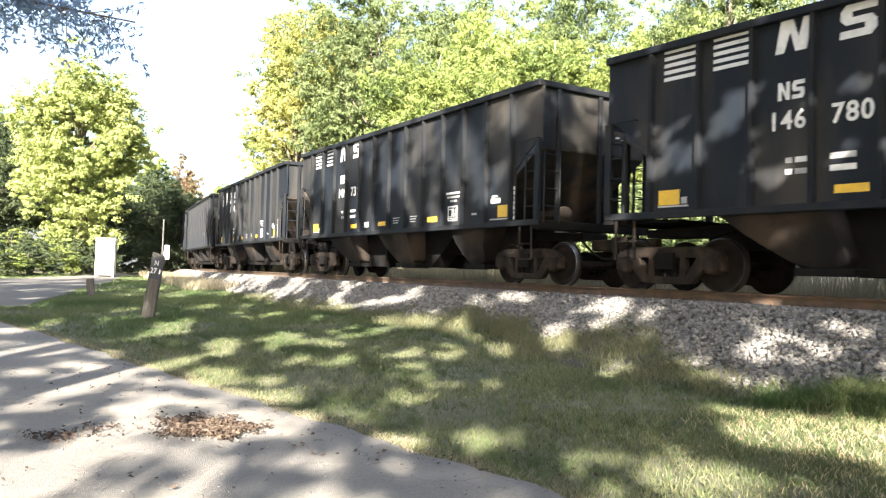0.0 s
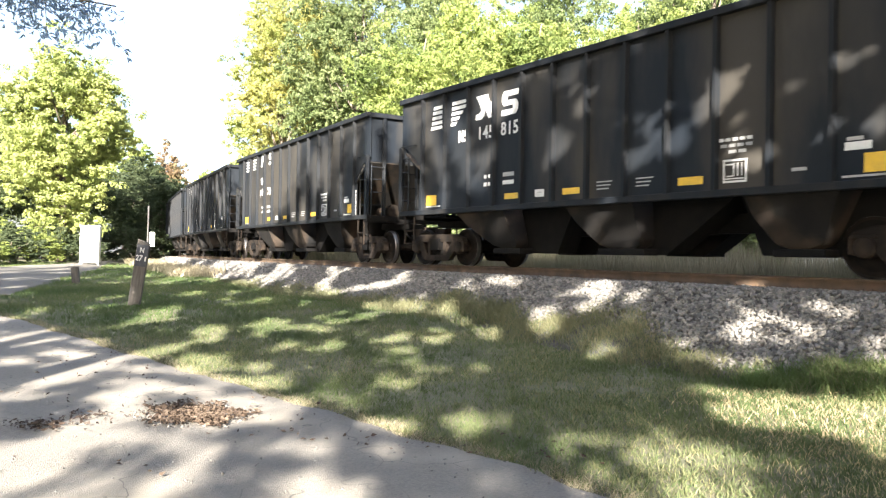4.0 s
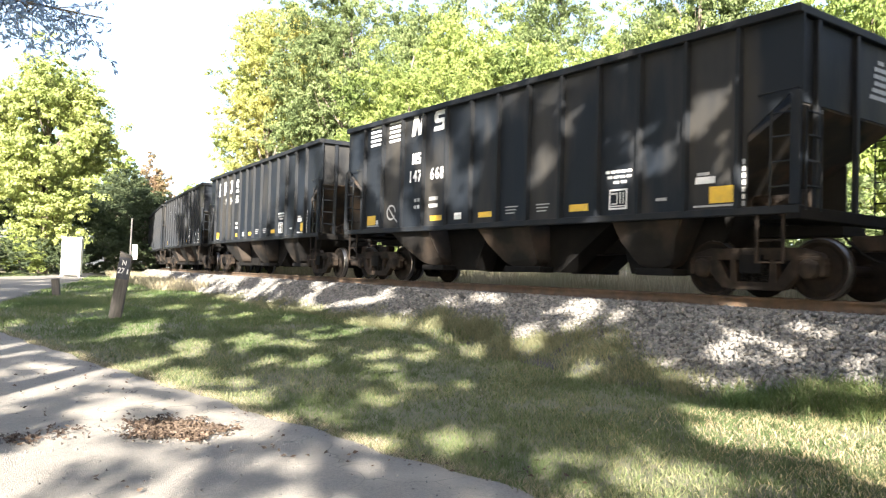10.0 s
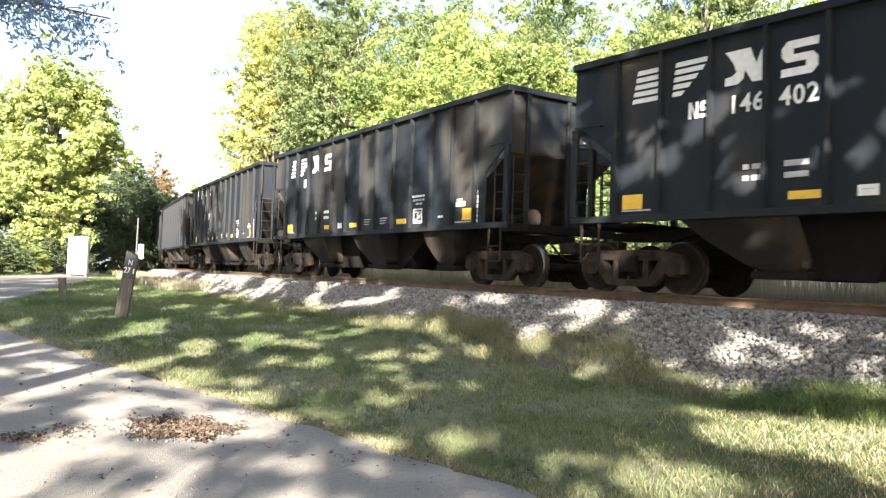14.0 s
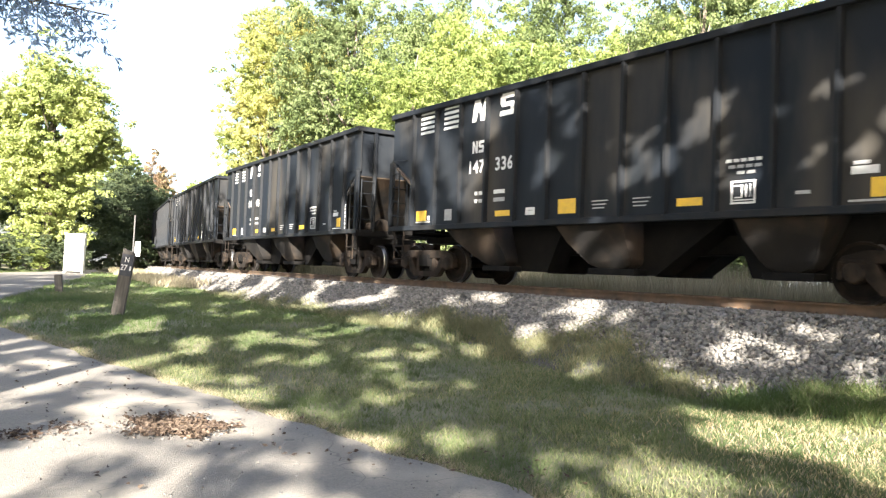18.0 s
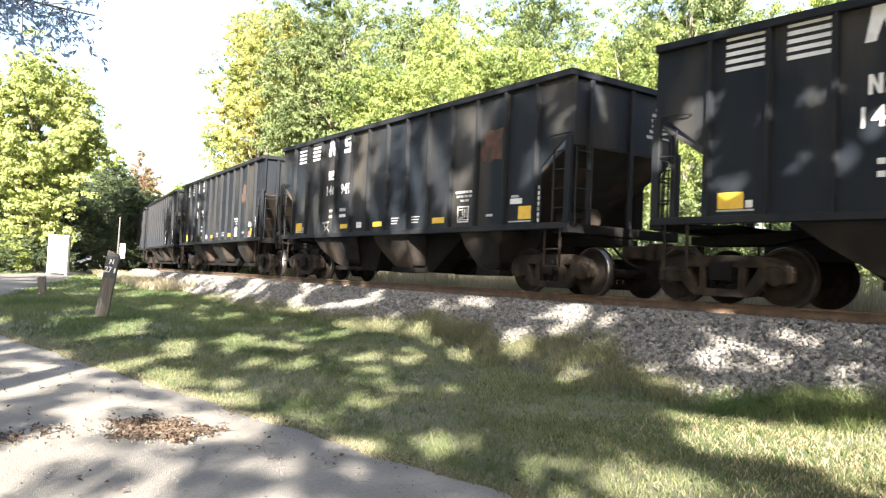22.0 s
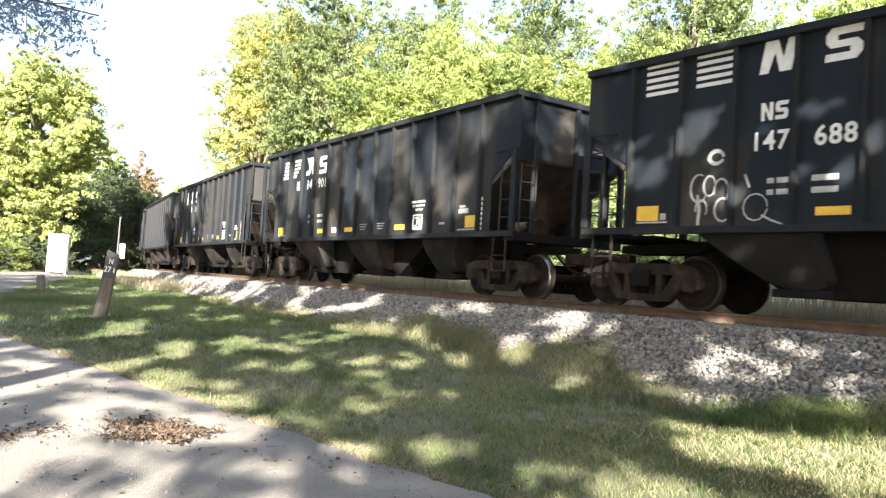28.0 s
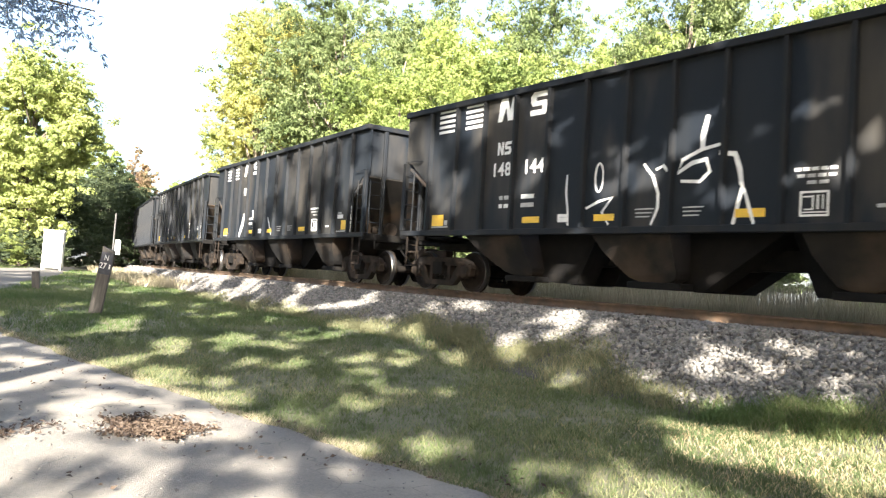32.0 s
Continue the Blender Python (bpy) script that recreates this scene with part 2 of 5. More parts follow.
# ---- plan: everything lies along the track ----
# s runs along the track towards the right, q is the distance from its middle towards the camera.
RAIL_Z = 1.4486
TH0 = -0.97854
P0 = Vector((0.0, 20.278))
S_MIN, S_MAX = -112.0, 26.0
S_EASE = -15.0                                 # the curve is gentler beyond this place


def arc_of(p, th, curve):
    """Middle and radius of an arc through p with the heading th."""
    r = 1 / curve
    return p.x - r * math.sin(th), p.y + r * math.cos(th), r


CURVE, FAR_CURVE = 0.00557, 0.0036
CX, CY, RADIUS = arc_of(P0, TH0, CURVE)
TH1 = TH0 + CURVE * S_EASE
FX, FY, FAR_RADIUS = arc_of(Vector((CX + RADIUS * math.sin(TH1), CY - RADIUS * math.cos(TH1))), TH1, FAR_CURVE)


def track(s):
    """Point and heading of the track's middle at s: two arcs, straight past their ends."""
    s = float(s)
    c = min(max(s, S_MIN), S_MAX)
    if c >= S_EASE:
        th = TH0 + CURVE * c
        x, y = CX + RADIUS * math.sin(th), CY - RADIUS * math.cos(th)
    else:
        th = TH1 + FAR_CURVE * (c - S_EASE)
        x, y = FX + FAR_RADIUS * math.sin(th), FY - FAR_RADIUS * math.cos(th)
    return x + (s - c) * math.cos(th), y + (s - c) * math.sin(th), th


def at(s, q):
    x, y, th = track(s)
    return x + q * math.sin(th), y - q * math.cos(th)


def places(s, q):
    """The same for arrays: n x 2."""
    s, q = np.clip(np.asarray(s, float), S_MIN, S_MAX), np.asarray(q, float)
    near = s >= S_EASE
    th = np.where(near, TH0 + CURVE * s, TH1 + FAR_CURVE * (s - S_EASE))
    r = np.where(near, RADIUS, FAR_RADIUS) + q
    return np.stack([np.where(near, CX, FX) + r * np.sin(th), np.where(near, CY, FY) - r * np.cos(th)], -1)


def s_q(x, y):
    """s and q of places along the curve, for arrays."""
    dx, dy = x - CX, y - CY
    s, q = (np.arctan2(dx, -dy) - TH0) / CURVE, np.hypot(dx, dy) - RADIUS
    fx, fy = x - FX, y - FY
    s2, q2 = S_EASE + (np.arctan2(fx, -fy) - TH1) / FAR_CURVE, np.hypot(fx, fy) - FAR_RADIUS
    return np.where(s >= S_EASE, s, s2), np.where(s >= S_EASE, q, q2)


BASE_S = [-400, -60, -30, -15, -7, -2, 2, 5, 8, 400]
BASE_Z = [0.95, 0.86, 0.77, 0.69, 0.56, 0.45, 0.22, 0.07, 0.0, 0.0]
EDGE_S = [-40, -20, -8, -2, 2, 5, 8, 12, 30]
EDGE_Q = [24, 17.6, 13.2, 11.25, 9.85, 9.05, 8.46, 7.98, 7.8]


def ground_z(x, y):
    """Height of the ground: the road's level, rising to the foot of the track's bank, and away to the far side."""
    s, q = s_q(np.asarray(x, float), np.asarray(y, float))
    near = np.hypot(x, y) < 150
    base = np.interp(s, BASE_S, BASE_Z)
    edge = np.interp(s, EDGE_S, EDGE_Q)
    toe = np.maximum(np.interp(s, [3, 10], [0.52, 0.24]), base)
    tq = np.interp(s, [3, 10], [3.2, 4.0])
    f = np.clip((q - tq) / np.maximum(edge - 0.3 - tq, 1), 0, 1)
    f = f * f * (3 - 2 * f) * 0.5 + f * 0.5
    z = toe * (1 - f) + base * f
    far = 0.72 + np.clip((-q - 3.2) / 12, 0, 1) * 0.35
    z = np.where(q < -3.2, np.maximum(far, 0.5), z)
    z = np.where(np.abs(q) < 3.2, np.where(q > 0, z, 0.5 + 0.22 * np.clip(-q / 3.2, 0, 1)), z)
    z = np.where(np.abs(q) < 2.4, np.minimum(z, 0.4), z)
    z = np.where(near, z, 0.5)
    lump = 0.03 * np.sin(0.9 * np.asarray(x) + 0.3) * np.cos(0.8 * np.asarray(y)) * np.clip((edge - q) / 2, 0, 1)
    return z + lump * (np.abs(q) > 3.4)


# ---- builders ----
def quick_mesh(name, verts, faces, mat, smooth=False):
    """A mesh from arrays: verts n x 3, faces m x 3 or m x 4."""
    me = bpy.data.meshes.new(name)
    verts = np.asarray(verts, np.float32)
    faces = np.asarray(faces, np.int32)
    n, k = faces.shape
    me.vertices.add(len(verts))
    me.vertices.foreach_set("co", verts.ravel())
    me.loops.add(n * k)
    me.loops.foreach_set("vertex_index", faces.ravel())
    me.polygons.add(n)
    me.polygons.foreach_set("loop_start", np.arange(n, dtype=np.int32) * k)
    me.polygons.foreach_set("loop_total", np.full(n, k, np.int32))
    if smooth:
        me.polygons.foreach_set("use_smooth", np.ones(n, bool))
    me.materials.append(mat)
    me.update(calc_edges=True)
    return me


def bm_box(bm, x0, x1, y0, y1, z0, z1, m=None):
    v = [bm.verts.new((x, y, z)) for x in (x0, x1) for y in (y0, y1) for z in (z0, z1)]
    if m is not None:
        for a in v:
            a.co = m @ a.co
    for f in ((0, 1, 3, 2), (4, 6, 7, 5), (0, 4, 5, 1), (2, 3, 7, 6), (0, 2, 6, 4), (1, 5, 7, 3)):
        bm.faces.new([v[i] for i in f])
    return v


def bm_prism(bm, outline, y0, y1):
    """An outline of (x, z) points pushed through from y0 to y1."""
    a = [bm.verts.new((x, y0, z)) for x, z in outline]
    b = [bm.verts.new((x, y1, z)) for x, z in outline]
    n = len(outline)
    bm.faces.new(a)
    bm.faces.new(b[::-1])
    for i in range(n):
        j = (i + 1) % n
        bm.faces.new((a[j], a[i], b[i], b[j]))


def bm_tube(bm, p, q, r0, r1=None, n=8, cap=True):
    p, q = Vector(p), Vector(q)
    r1 = r0 if r1 is None else r1
    rot = (q - p).to_track_quat("Z", "Y").to_matrix()
    ra, rb = [], []
    for i in range(n):
        a = 2 * math.pi * i / n
        d = rot @ Vector((math.cos(a), math.sin(a), 0))
        ra.append(bm.verts.new(p + d * r0))
        rb.append(bm.verts.new(q + d * r1))
    for i in range(n):
        j = (i + 1) % n
        bm.faces.new((ra[i], ra[j], rb[j], rb[i]))
    if cap:
        bm.faces.new(ra[::-1])
        bm.faces.new(rb)


def bm_path(bm, pts, r, n=6):
    """One bent tube through the points."""
    pts = [Vector(p) for p in pts]
    rows = []
    for i, p in enumerate(pts):
        d = (pts[min(i + 1, len(pts) - 1)] - pts[max(i - 1, 0)]).to_track_quat("Z", "Y").to_matrix()
        rows.append([bm.verts.new(p + d @ Vector((r * math.cos(2 * math.pi * k / n), r * math.sin(2 * math.pi * k / n), 0))) for k in range(n)])
    for a, b in zip(rows, rows[1:]):
        for k in range(n):
            bm.faces.new((a[k], a[(k + 1) % n], b[(k + 1) % n], b[k]))
    bm.faces.new(rows[0][::-1])
    bm.faces.new(rows[-1])


def bm_lathe(bm, rings, n=28):
    """Rings of (radius, y) turned about the y axis."""
    rows = []
    for r, y in rings:
        rows.append([bm.verts.new((r * math.cos(2 * math.pi * i / n), y, r * math.sin(2 * math.pi * i / n))) for i in range(n)])
    for a, b in zip(rows, rows[1:]):
        for i in range(n):
            j = (i + 1) % n
            bm.faces.new((a[i], a[j], b[j], b[i]))
    bm.faces.new(rows[0][::-1])
    bm.faces.new(rows[-1])


def finish(bm, name, mat, bevel=0.0):
    bmesh.ops.recalc_face_normals(bm, faces=bm.faces)
    if bevel:
        bmesh.ops.bevel(bm, geom=list(bm.edges), offset=bevel, segments=1, affect="EDGES", clamp_overlap=True)
    me = bpy.data.meshes.new(name)
    bm.to_mesh(me)
    bm.free()
    me.materials.append(mat)
    return me


def part(name, bm, mat, parent, label="", bevel=0.0):
    """One mesh object under a thing or under a part; bm may be a bmesh or a finished mesh."""
    me = bm if isinstance(bm, bpy.types.Mesh) else finish(bm, name, mat, bevel)
    ob = new(name, me)
    ob.parent = parent
    if label:
        ob["label"] = label
    return ob


def box_part(name, dims, mat, parent, label="", bevel=0.0):
    bm = bmesh.new()
    bm_box(bm, *dims)
    return part(name, bm, mat, parent, label, bevel)


# ---- ground, road, drive ----
def graded(lo, hi, fine_lo, fine_hi, step, growth):
    a = list(np.arange(fine_lo, fine_hi + 1e-6, step))
    d = step
    while a[-1] < hi:
        d *= growth
        a.append(min(a[-1] + d, hi))
    d = step
    while a[0] > lo:
        d *= growth
        a.insert(0, max(a[0] - d, lo))
    return np.array(a)


def build_ground():
    xs = graded(-2500, 2500, -34, 30, 0.5, 1.25)
    ys = graded(-1500, 3000, -14, 62, 0.5, 1.25)
    X, Y = np.meshgrid(xs, ys)
    Z = ground_z(X, Y)
    n, m = len(ys), len(xs)
    idx = np.arange(n * m).reshape(n, m)
    f = np.stack([idx[:-1, :-1], idx[:-1, 1:], idx[1:, 1:], idx[1:, :-1]], -1).reshape(-1, 4)
    ob = new("ground", quick_mesh("ground", np.stack([X, Y, Z], -1).reshape(-1, 3), f, M_GROUND, True))
    tagged(ob, "mown lawn soil sloping up to the railway bank", "ground", kind="structure")


def strip(name, ss, qs, zfun, mat, smooth=True):
    """A sheet laid along the track: qs may be numbers or functions of s."""
    v, f = [], []
    for s in ss:
        for q in qs:
            qq = q(s) if callable(q) else q
            x, y = at(s, qq)
            v.append((x, y, zfun(s, qq, x, y)))
    k = len(qs)
    for i in range(len(ss) - 1):
        for j in range(k - 1):
            a = i * k + j
            f.append((a, a + 1, a + k + 1, a + k))
    return quick_mesh(name, v, f, mat, smooth)


def edge_q(s):
    return float(np.interp(s, EDGE_S, EDGE_Q)) + 0.05 * math.sin(3.1 * s) + 0.035 * math.sin(7.7 * s + 1)


def build_road():
    ss = np.arange(-24, 28, 0.2)
    widths = (0, 0.12, 0.5, 1.2, 2, 3, 4, 5, 6.4)
    qs = [lambda s, w=w: edge_q(s) + w for w in widths]
    me = strip("road", ss, qs, lambda s, q, x, y: float(ground_z(x, y)) + (0.028 if q > edge_q(s) + 0.05 else -0.02), M_ROAD)
    tagged(new("road", me), "worn pale grey asphalt lane in dappled shade", "road", kind="structure")


DRIVE_S = [-46, -30, -20, -12, -7, -3]
DRIVE_LO = [5.2, 5.8, 6.6, 8.1, 9.05, 10.0]
DRIVE_HI = [6.2, 8.2, 11.0, 13.0, 12.2, 10.6]


def build_drive():
    ss = np.arange(-46, -2.9, 0.5)
    lo = lambda s: float(np.interp(s, DRIVE_S, DRIVE_LO)) + 0.15 * math.sin(s * 0.9)
    hi = lambda s: float(np.interp(s, DRIVE_S, DRIVE_HI)) + 0.2 * math.sin(s * 0.7)
    qs = [lambda s, f=f: lo(s) * (1 - f) + hi(s) * f for f in (0, 0.03, 0.25, 0.5, 0.75, 0.97, 1)]
    edge = lambda s, q: min(q - lo(s), hi(s) - q) < 0.05
    me = strip("gravel_drive", ss, qs, lambda s, q, x, y: float(ground_z(x, y)) + (-0.02 if edge(s, q) else 0.035), M_GRAVEL)
    tagged(new("gravel_drive", me), "pale gravel drive crossing the lawn", "drive", kind="structure")


# ---- track ----
BED_Q = [-3.6, -2.9, -1.75, -1.3, -0.8, 0, 0.8, 1.3, 1.75, 2.6, 3.7]


def bed_z(q, s=0.0):
    wide = 1.72 + 0.08 * math.sin(s * 0.9)
    a = abs(q)
    top = RAIL_Z - 0.20
    if a <= wide:
        return top
    return top - (a - wide) * 0.46


def build_track():
    bed = new("ballast_bed", strip("ballast_bed", np.arange(-430, 345, 1.0), np.linspace(-3.8, 4.9, 26).tolist(),
              lambda s, q, x, y: bed_z(q, s) - 0.02, M_BED))
    tagged(bed, "grey crushed-stone railway bank", "ballast", kind="structure")
    railway = tagged(new("railway_track"), "single railway track with rusty rails on grey ballast", "railway", kind="structure")
    prof = [(-0.07, -0.17), (0.07, -0.17), (0.07, -0.155), (0.012, -0.135), (0.012, -0.045), (0.036, -0.035), (0.036, -0.004),
            (0.03, 0.0), (-0.03, 0.0), (-0.036, -0.004), (-0.036, -0.035), (-0.012, -0.045), (-0.012, -0.135), (-0.07, -0.155)]
    for side in (-1, 1):
        ss = np.concatenate([np.arange(-430, -70, 6), np.arange(-70, 26, 0.5), np.arange(26, 346, 8)])
        v, f = [], []
        for s in ss:
            for a, b in prof:
                x, y = at(s, side * 0.753 + a)
                v.append((x, y, RAIL_Z + b))
        k = len(prof)
        for i in range(len(ss) - 1):
            for j in range(k):
                f.append((i * k + j, i * k + (j + 1) % k, (i + 1) * k + (j + 1) % k, (i + 1) * k + j))
        me = quick_mesh("rail", v, f, M_RAIL)
        me.materials.append(M_RAILTOP)
        me.polygons.foreach_set("material_index", np.where(np.arange(len(f)) % k == 7, 1, 0).astype(np.int32))
        part("rail", me, None, railway, "rusty steel rail with a worn bright head")
    bm = bmesh.new()
    bm_box(bm, -0.115, 0.115, -1.3, 1.3, -0.18, 0.0)
    tie = finish(bm, "sleeper", M_TIE, 0.012)
    bm = bmesh.new()
    bm_box(bm, -0.09, 0.09, -0.18, 0.18, 0.0, 0.018)
    for dx, dy in ((-0.06, -0.095), (0.06, -0.095), (-0.06, 0.095), (0.06, 0.095)):
        bm_box(bm, dx - 0.012, dx + 0.012, dy - 0.016, dy + 0.016, 0.018, 0.05)
    plate = finish(bm, "tie_plate", M_RAIL)
    rnd = random.Random(4)
    for i in range(150):
        s = 21.0 - i * 0.52 + rnd.uniform(-0.02, 0.02)
        x, y, th = track(s)
        ob = part("sleeper", tie, None, railway)
        ob.matrix_basis = Matrix.Translation((x, y, RAIL_Z - 0.185)) @ Matrix.Rotation(th + rnd.uniform(-0.015, 0.015), 4, "Z")
        if i < 75:
            for side in (-1, 1):
                pl = part("tie_plate", plate, None, ob)
                pl.matrix_basis = Matrix.Translation((0, -side * 0.753, 0.0))


def stone_shapes(rnd, n):
    """Broken stones of twelve faces, all corners knocked about."""
    base = np.array([(x, y, z) for x in (-1, 1) for y in (-1, 1) for z in (-1, 1)], float) * 0.72
    quads = [(0, 1, 3, 2), (4, 6, 7, 5), (0, 4, 5, 1), (2, 3, 7, 6), (0, 2, 6, 4), (1, 5, 7, 3)]
    tri = np.array([t for q in quads for t in ((q[0], q[1], q[2]), (q[0], q[2], q[3]))])
    shapes = []
    for _ in range(n):
        c = (base * rnd.uniform(0.6, 1.3, (len(base), 1)) + rnd.normal(0, 0.16, base.shape)) * np.array([1.0, rnd.uniform(0.65, 0.95), rnd.uniform(0.5, 0.8)])
        shapes.append(c)
    return shapes, tri


def scatter_stones(name, count, s0, s1, q0, q1, size, seed, zfun, mat, label, skip=None):
    rnd = np.random.default_rng(seed)
    shapes, tri = stone_shapes(rnd, 14)
    V, F, n = [], [], 0
    for _ in range(count):
        s, q = rnd.uniform(s0, s1), rnd.uniform(q0, q1)
        if skip and skip(s, q, rnd):
            continue
        x, y = at(s, q)
        r = size * rnd.uniform(0.6, 1.35)
        c = shapes[rnd.integers(14)] * r
        a, b = rnd.uniform(0, 6.28), rnd.uniform(-1.4, 1.4)
        c = c @ np.array([[1, 0, 0], [0, math.cos(b), -math.sin(b)], [0, math.sin(b), math.cos(b)]])
        c = c @ np.array([[math.cos(a), -math.sin(a), 0], [math.sin(a), math.cos(a), 0], [0, 0, 1]])
        V.append(c + (x, y, zfun(s, q, x, y) + r * rnd.uniform(-0.1, 0.35)))
        F.append(tri + n)
        n += len(c)
    ob = new(name, quick_mesh(name, np.concatenate(V), np.concatenate(F), mat))
    return tagged(ob, label, "stones", kind="stuff")


FOOT_S = [-60, 0, 3, 4.2, 5.9, 6.9, 7.6, 8.8, 9.3, 10.0, 10.6, 11.3, 12.0, 12.7, 16]
FOOT_Q = [3.3, 3.2, 3.1, 2.85, 3.0, 3.3, 3.0, 3.0, 3.3, 3.6, 3.8, 3.65, 3.45, 3.35, 3.3]


def foot_q(s):
    """Where the grass begins at the foot of the bank."""
    return float(np.interp(s, FOOT_S, FOOT_Q)) + 0.07 * math.sin(s * 2.9) + 0.05 * math.sin(s * 6.1)


def build_ballast():
    def toe(s, q, rnd):
        lim = foot_q(s)
        return q > lim - rnd.exponential(0.18) or abs(q - 0.753) < 0.085 or abs(abs(q) - 0.4) < 0.1 and rnd.random() < 0.5
    lift = lambda s, q, x, y: max(bed_z(q, s), float(ground_z(x, y)) - 0.01 if q > 2.5 else 0)
    scatter_stones("ballast_stones", 68000, -9, 16, 0.2, 4.1, 0.034, 1, lift, M_STONE, "loose grey crushed-stone ballast on the bank", toe)
    scatter_stones("ballast_stones", 18000, -34, -9, 0.85, 3.6, 0.046, 2, lift, M_STONE, "grey crushed-stone ballast farther along the bank", toe)
    scatter_stones("ballast_stones", 3000, -70, -34, 0.9, 3.5, 0.085, 3, lift, M_STONE, "distant grey ballast along the curve", toe)


# ---- grass ----
def blades(name, xy, height, width, lean, mat, label, seed, category="grass", simple=False):
    """Blades of grass at the places xy: each a bent strip that tapers to a point."""
    rnd = np.random.default_rng(seed)
    n = len(xy)
    h = height * rnd.uniform(0.5, 1.3, n)
    a = rnd.uniform(0, 2 * np.pi, n)
    l = lean * rnd.uniform(0.2, 1.4, n) * h
    d = np.stack([np.cos(a), np.sin(a)], 1)
    b = rnd.uniform(0, 2 * np.pi, n)
    w = np.stack([np.cos(b), np.sin(b)], 1) * (width * rnd.uniform(0.6, 1.4, n))[:, None] / 2
    s, q = s_q(xy[:, 0], xy[:, 1])
    z = ground_z(xy[:, 0], xy[:, 1])
    z = np.where(np.abs(q) < 4.9, np.maximum(z, RAIL_Z - 0.20 - np.maximum(np.abs(q) - 1.72, 0) * 0.46), z)
    base = np.concatenate([xy, (z - 0.01)[:, None]], 1)
    up = lambda f: np.concatenate([d * (l * f * f)[:, None], (h * f)[:, None]], 1)
    W = np.concatenate([w, np.zeros((n, 1))], 1)
    if simple:
        pts = np.stack([base - W, base + W, base + up(1.0)], 1)
        ob = new(name, quick_mesh(name, pts.reshape(-1, 3), np.arange(3 * n).reshape(n, 3), mat))
        return tagged(ob, label, category, kind="stuff")
    pts = np.stack([base - W, base + W, base + up(0.6) + W * 0.7, base + up(0.6) - W * 0.7, base + up(1.0)], 1)
    i = np.arange(n)[:, None] * 5
    F = np.concatenate([i + [0, 1, 2], i + [0, 2, 3], i + [3, 2, 4]])
    ob = new(name, quick_mesh(name, pts.reshape(-1, 3), F, mat))
    return tagged(ob, label, category, kind="stuff")


def lawn_points(n, s0, s1, seed, power=1.0):
    rnd = np.random.default_rng(seed)
    s = s0 + (s1 - s0) * rnd.random(n) ** power
    lo = np.interp(s, FOOT_S, FOOT_Q) - 0.12 + 0.07 * np.sin(s * 2.9) + 0.05 * np.sin(s * 6.1)
    hi = np.interp(s, EDGE_S, EDGE_Q) + 0.06
    q = lo + (hi - lo) * rnd.random(n)
    x, y = places(s, q).T
    # none on the drive, thinner where a slow wave says so
    bare = (q > np.interp(s, DRIVE_S, DRIVE_LO) + 0.1) & (q < np.interp(s, DRIVE_S, DRIVE_HI) - 0.1) & (s < -3)
    keep = ~bare & (rnd.random(n) < 0.62 + 0.38 * np.sin(x * 1.7 + 2 * np.sin(y)) * np.sin(y * 1.3 + x))
    for bx, by, ba, bb in ((-1.5, 15.2, 0.35, 0.5), (1.2, 8.6, 0.35, 0.25), (1.9, 8.3, 0.3, 0.2), (4.2, 7.2, 0.4, 0.25), (-0.6, 7.1, 0.4, 0.15)):
        keep &= (((x - bx) / ba) ** 2 + ((y - by) / bb) ** 2 > 1) | (rnd.random(n) < 0.25)
    return np.stack([x, y], 1)[keep]


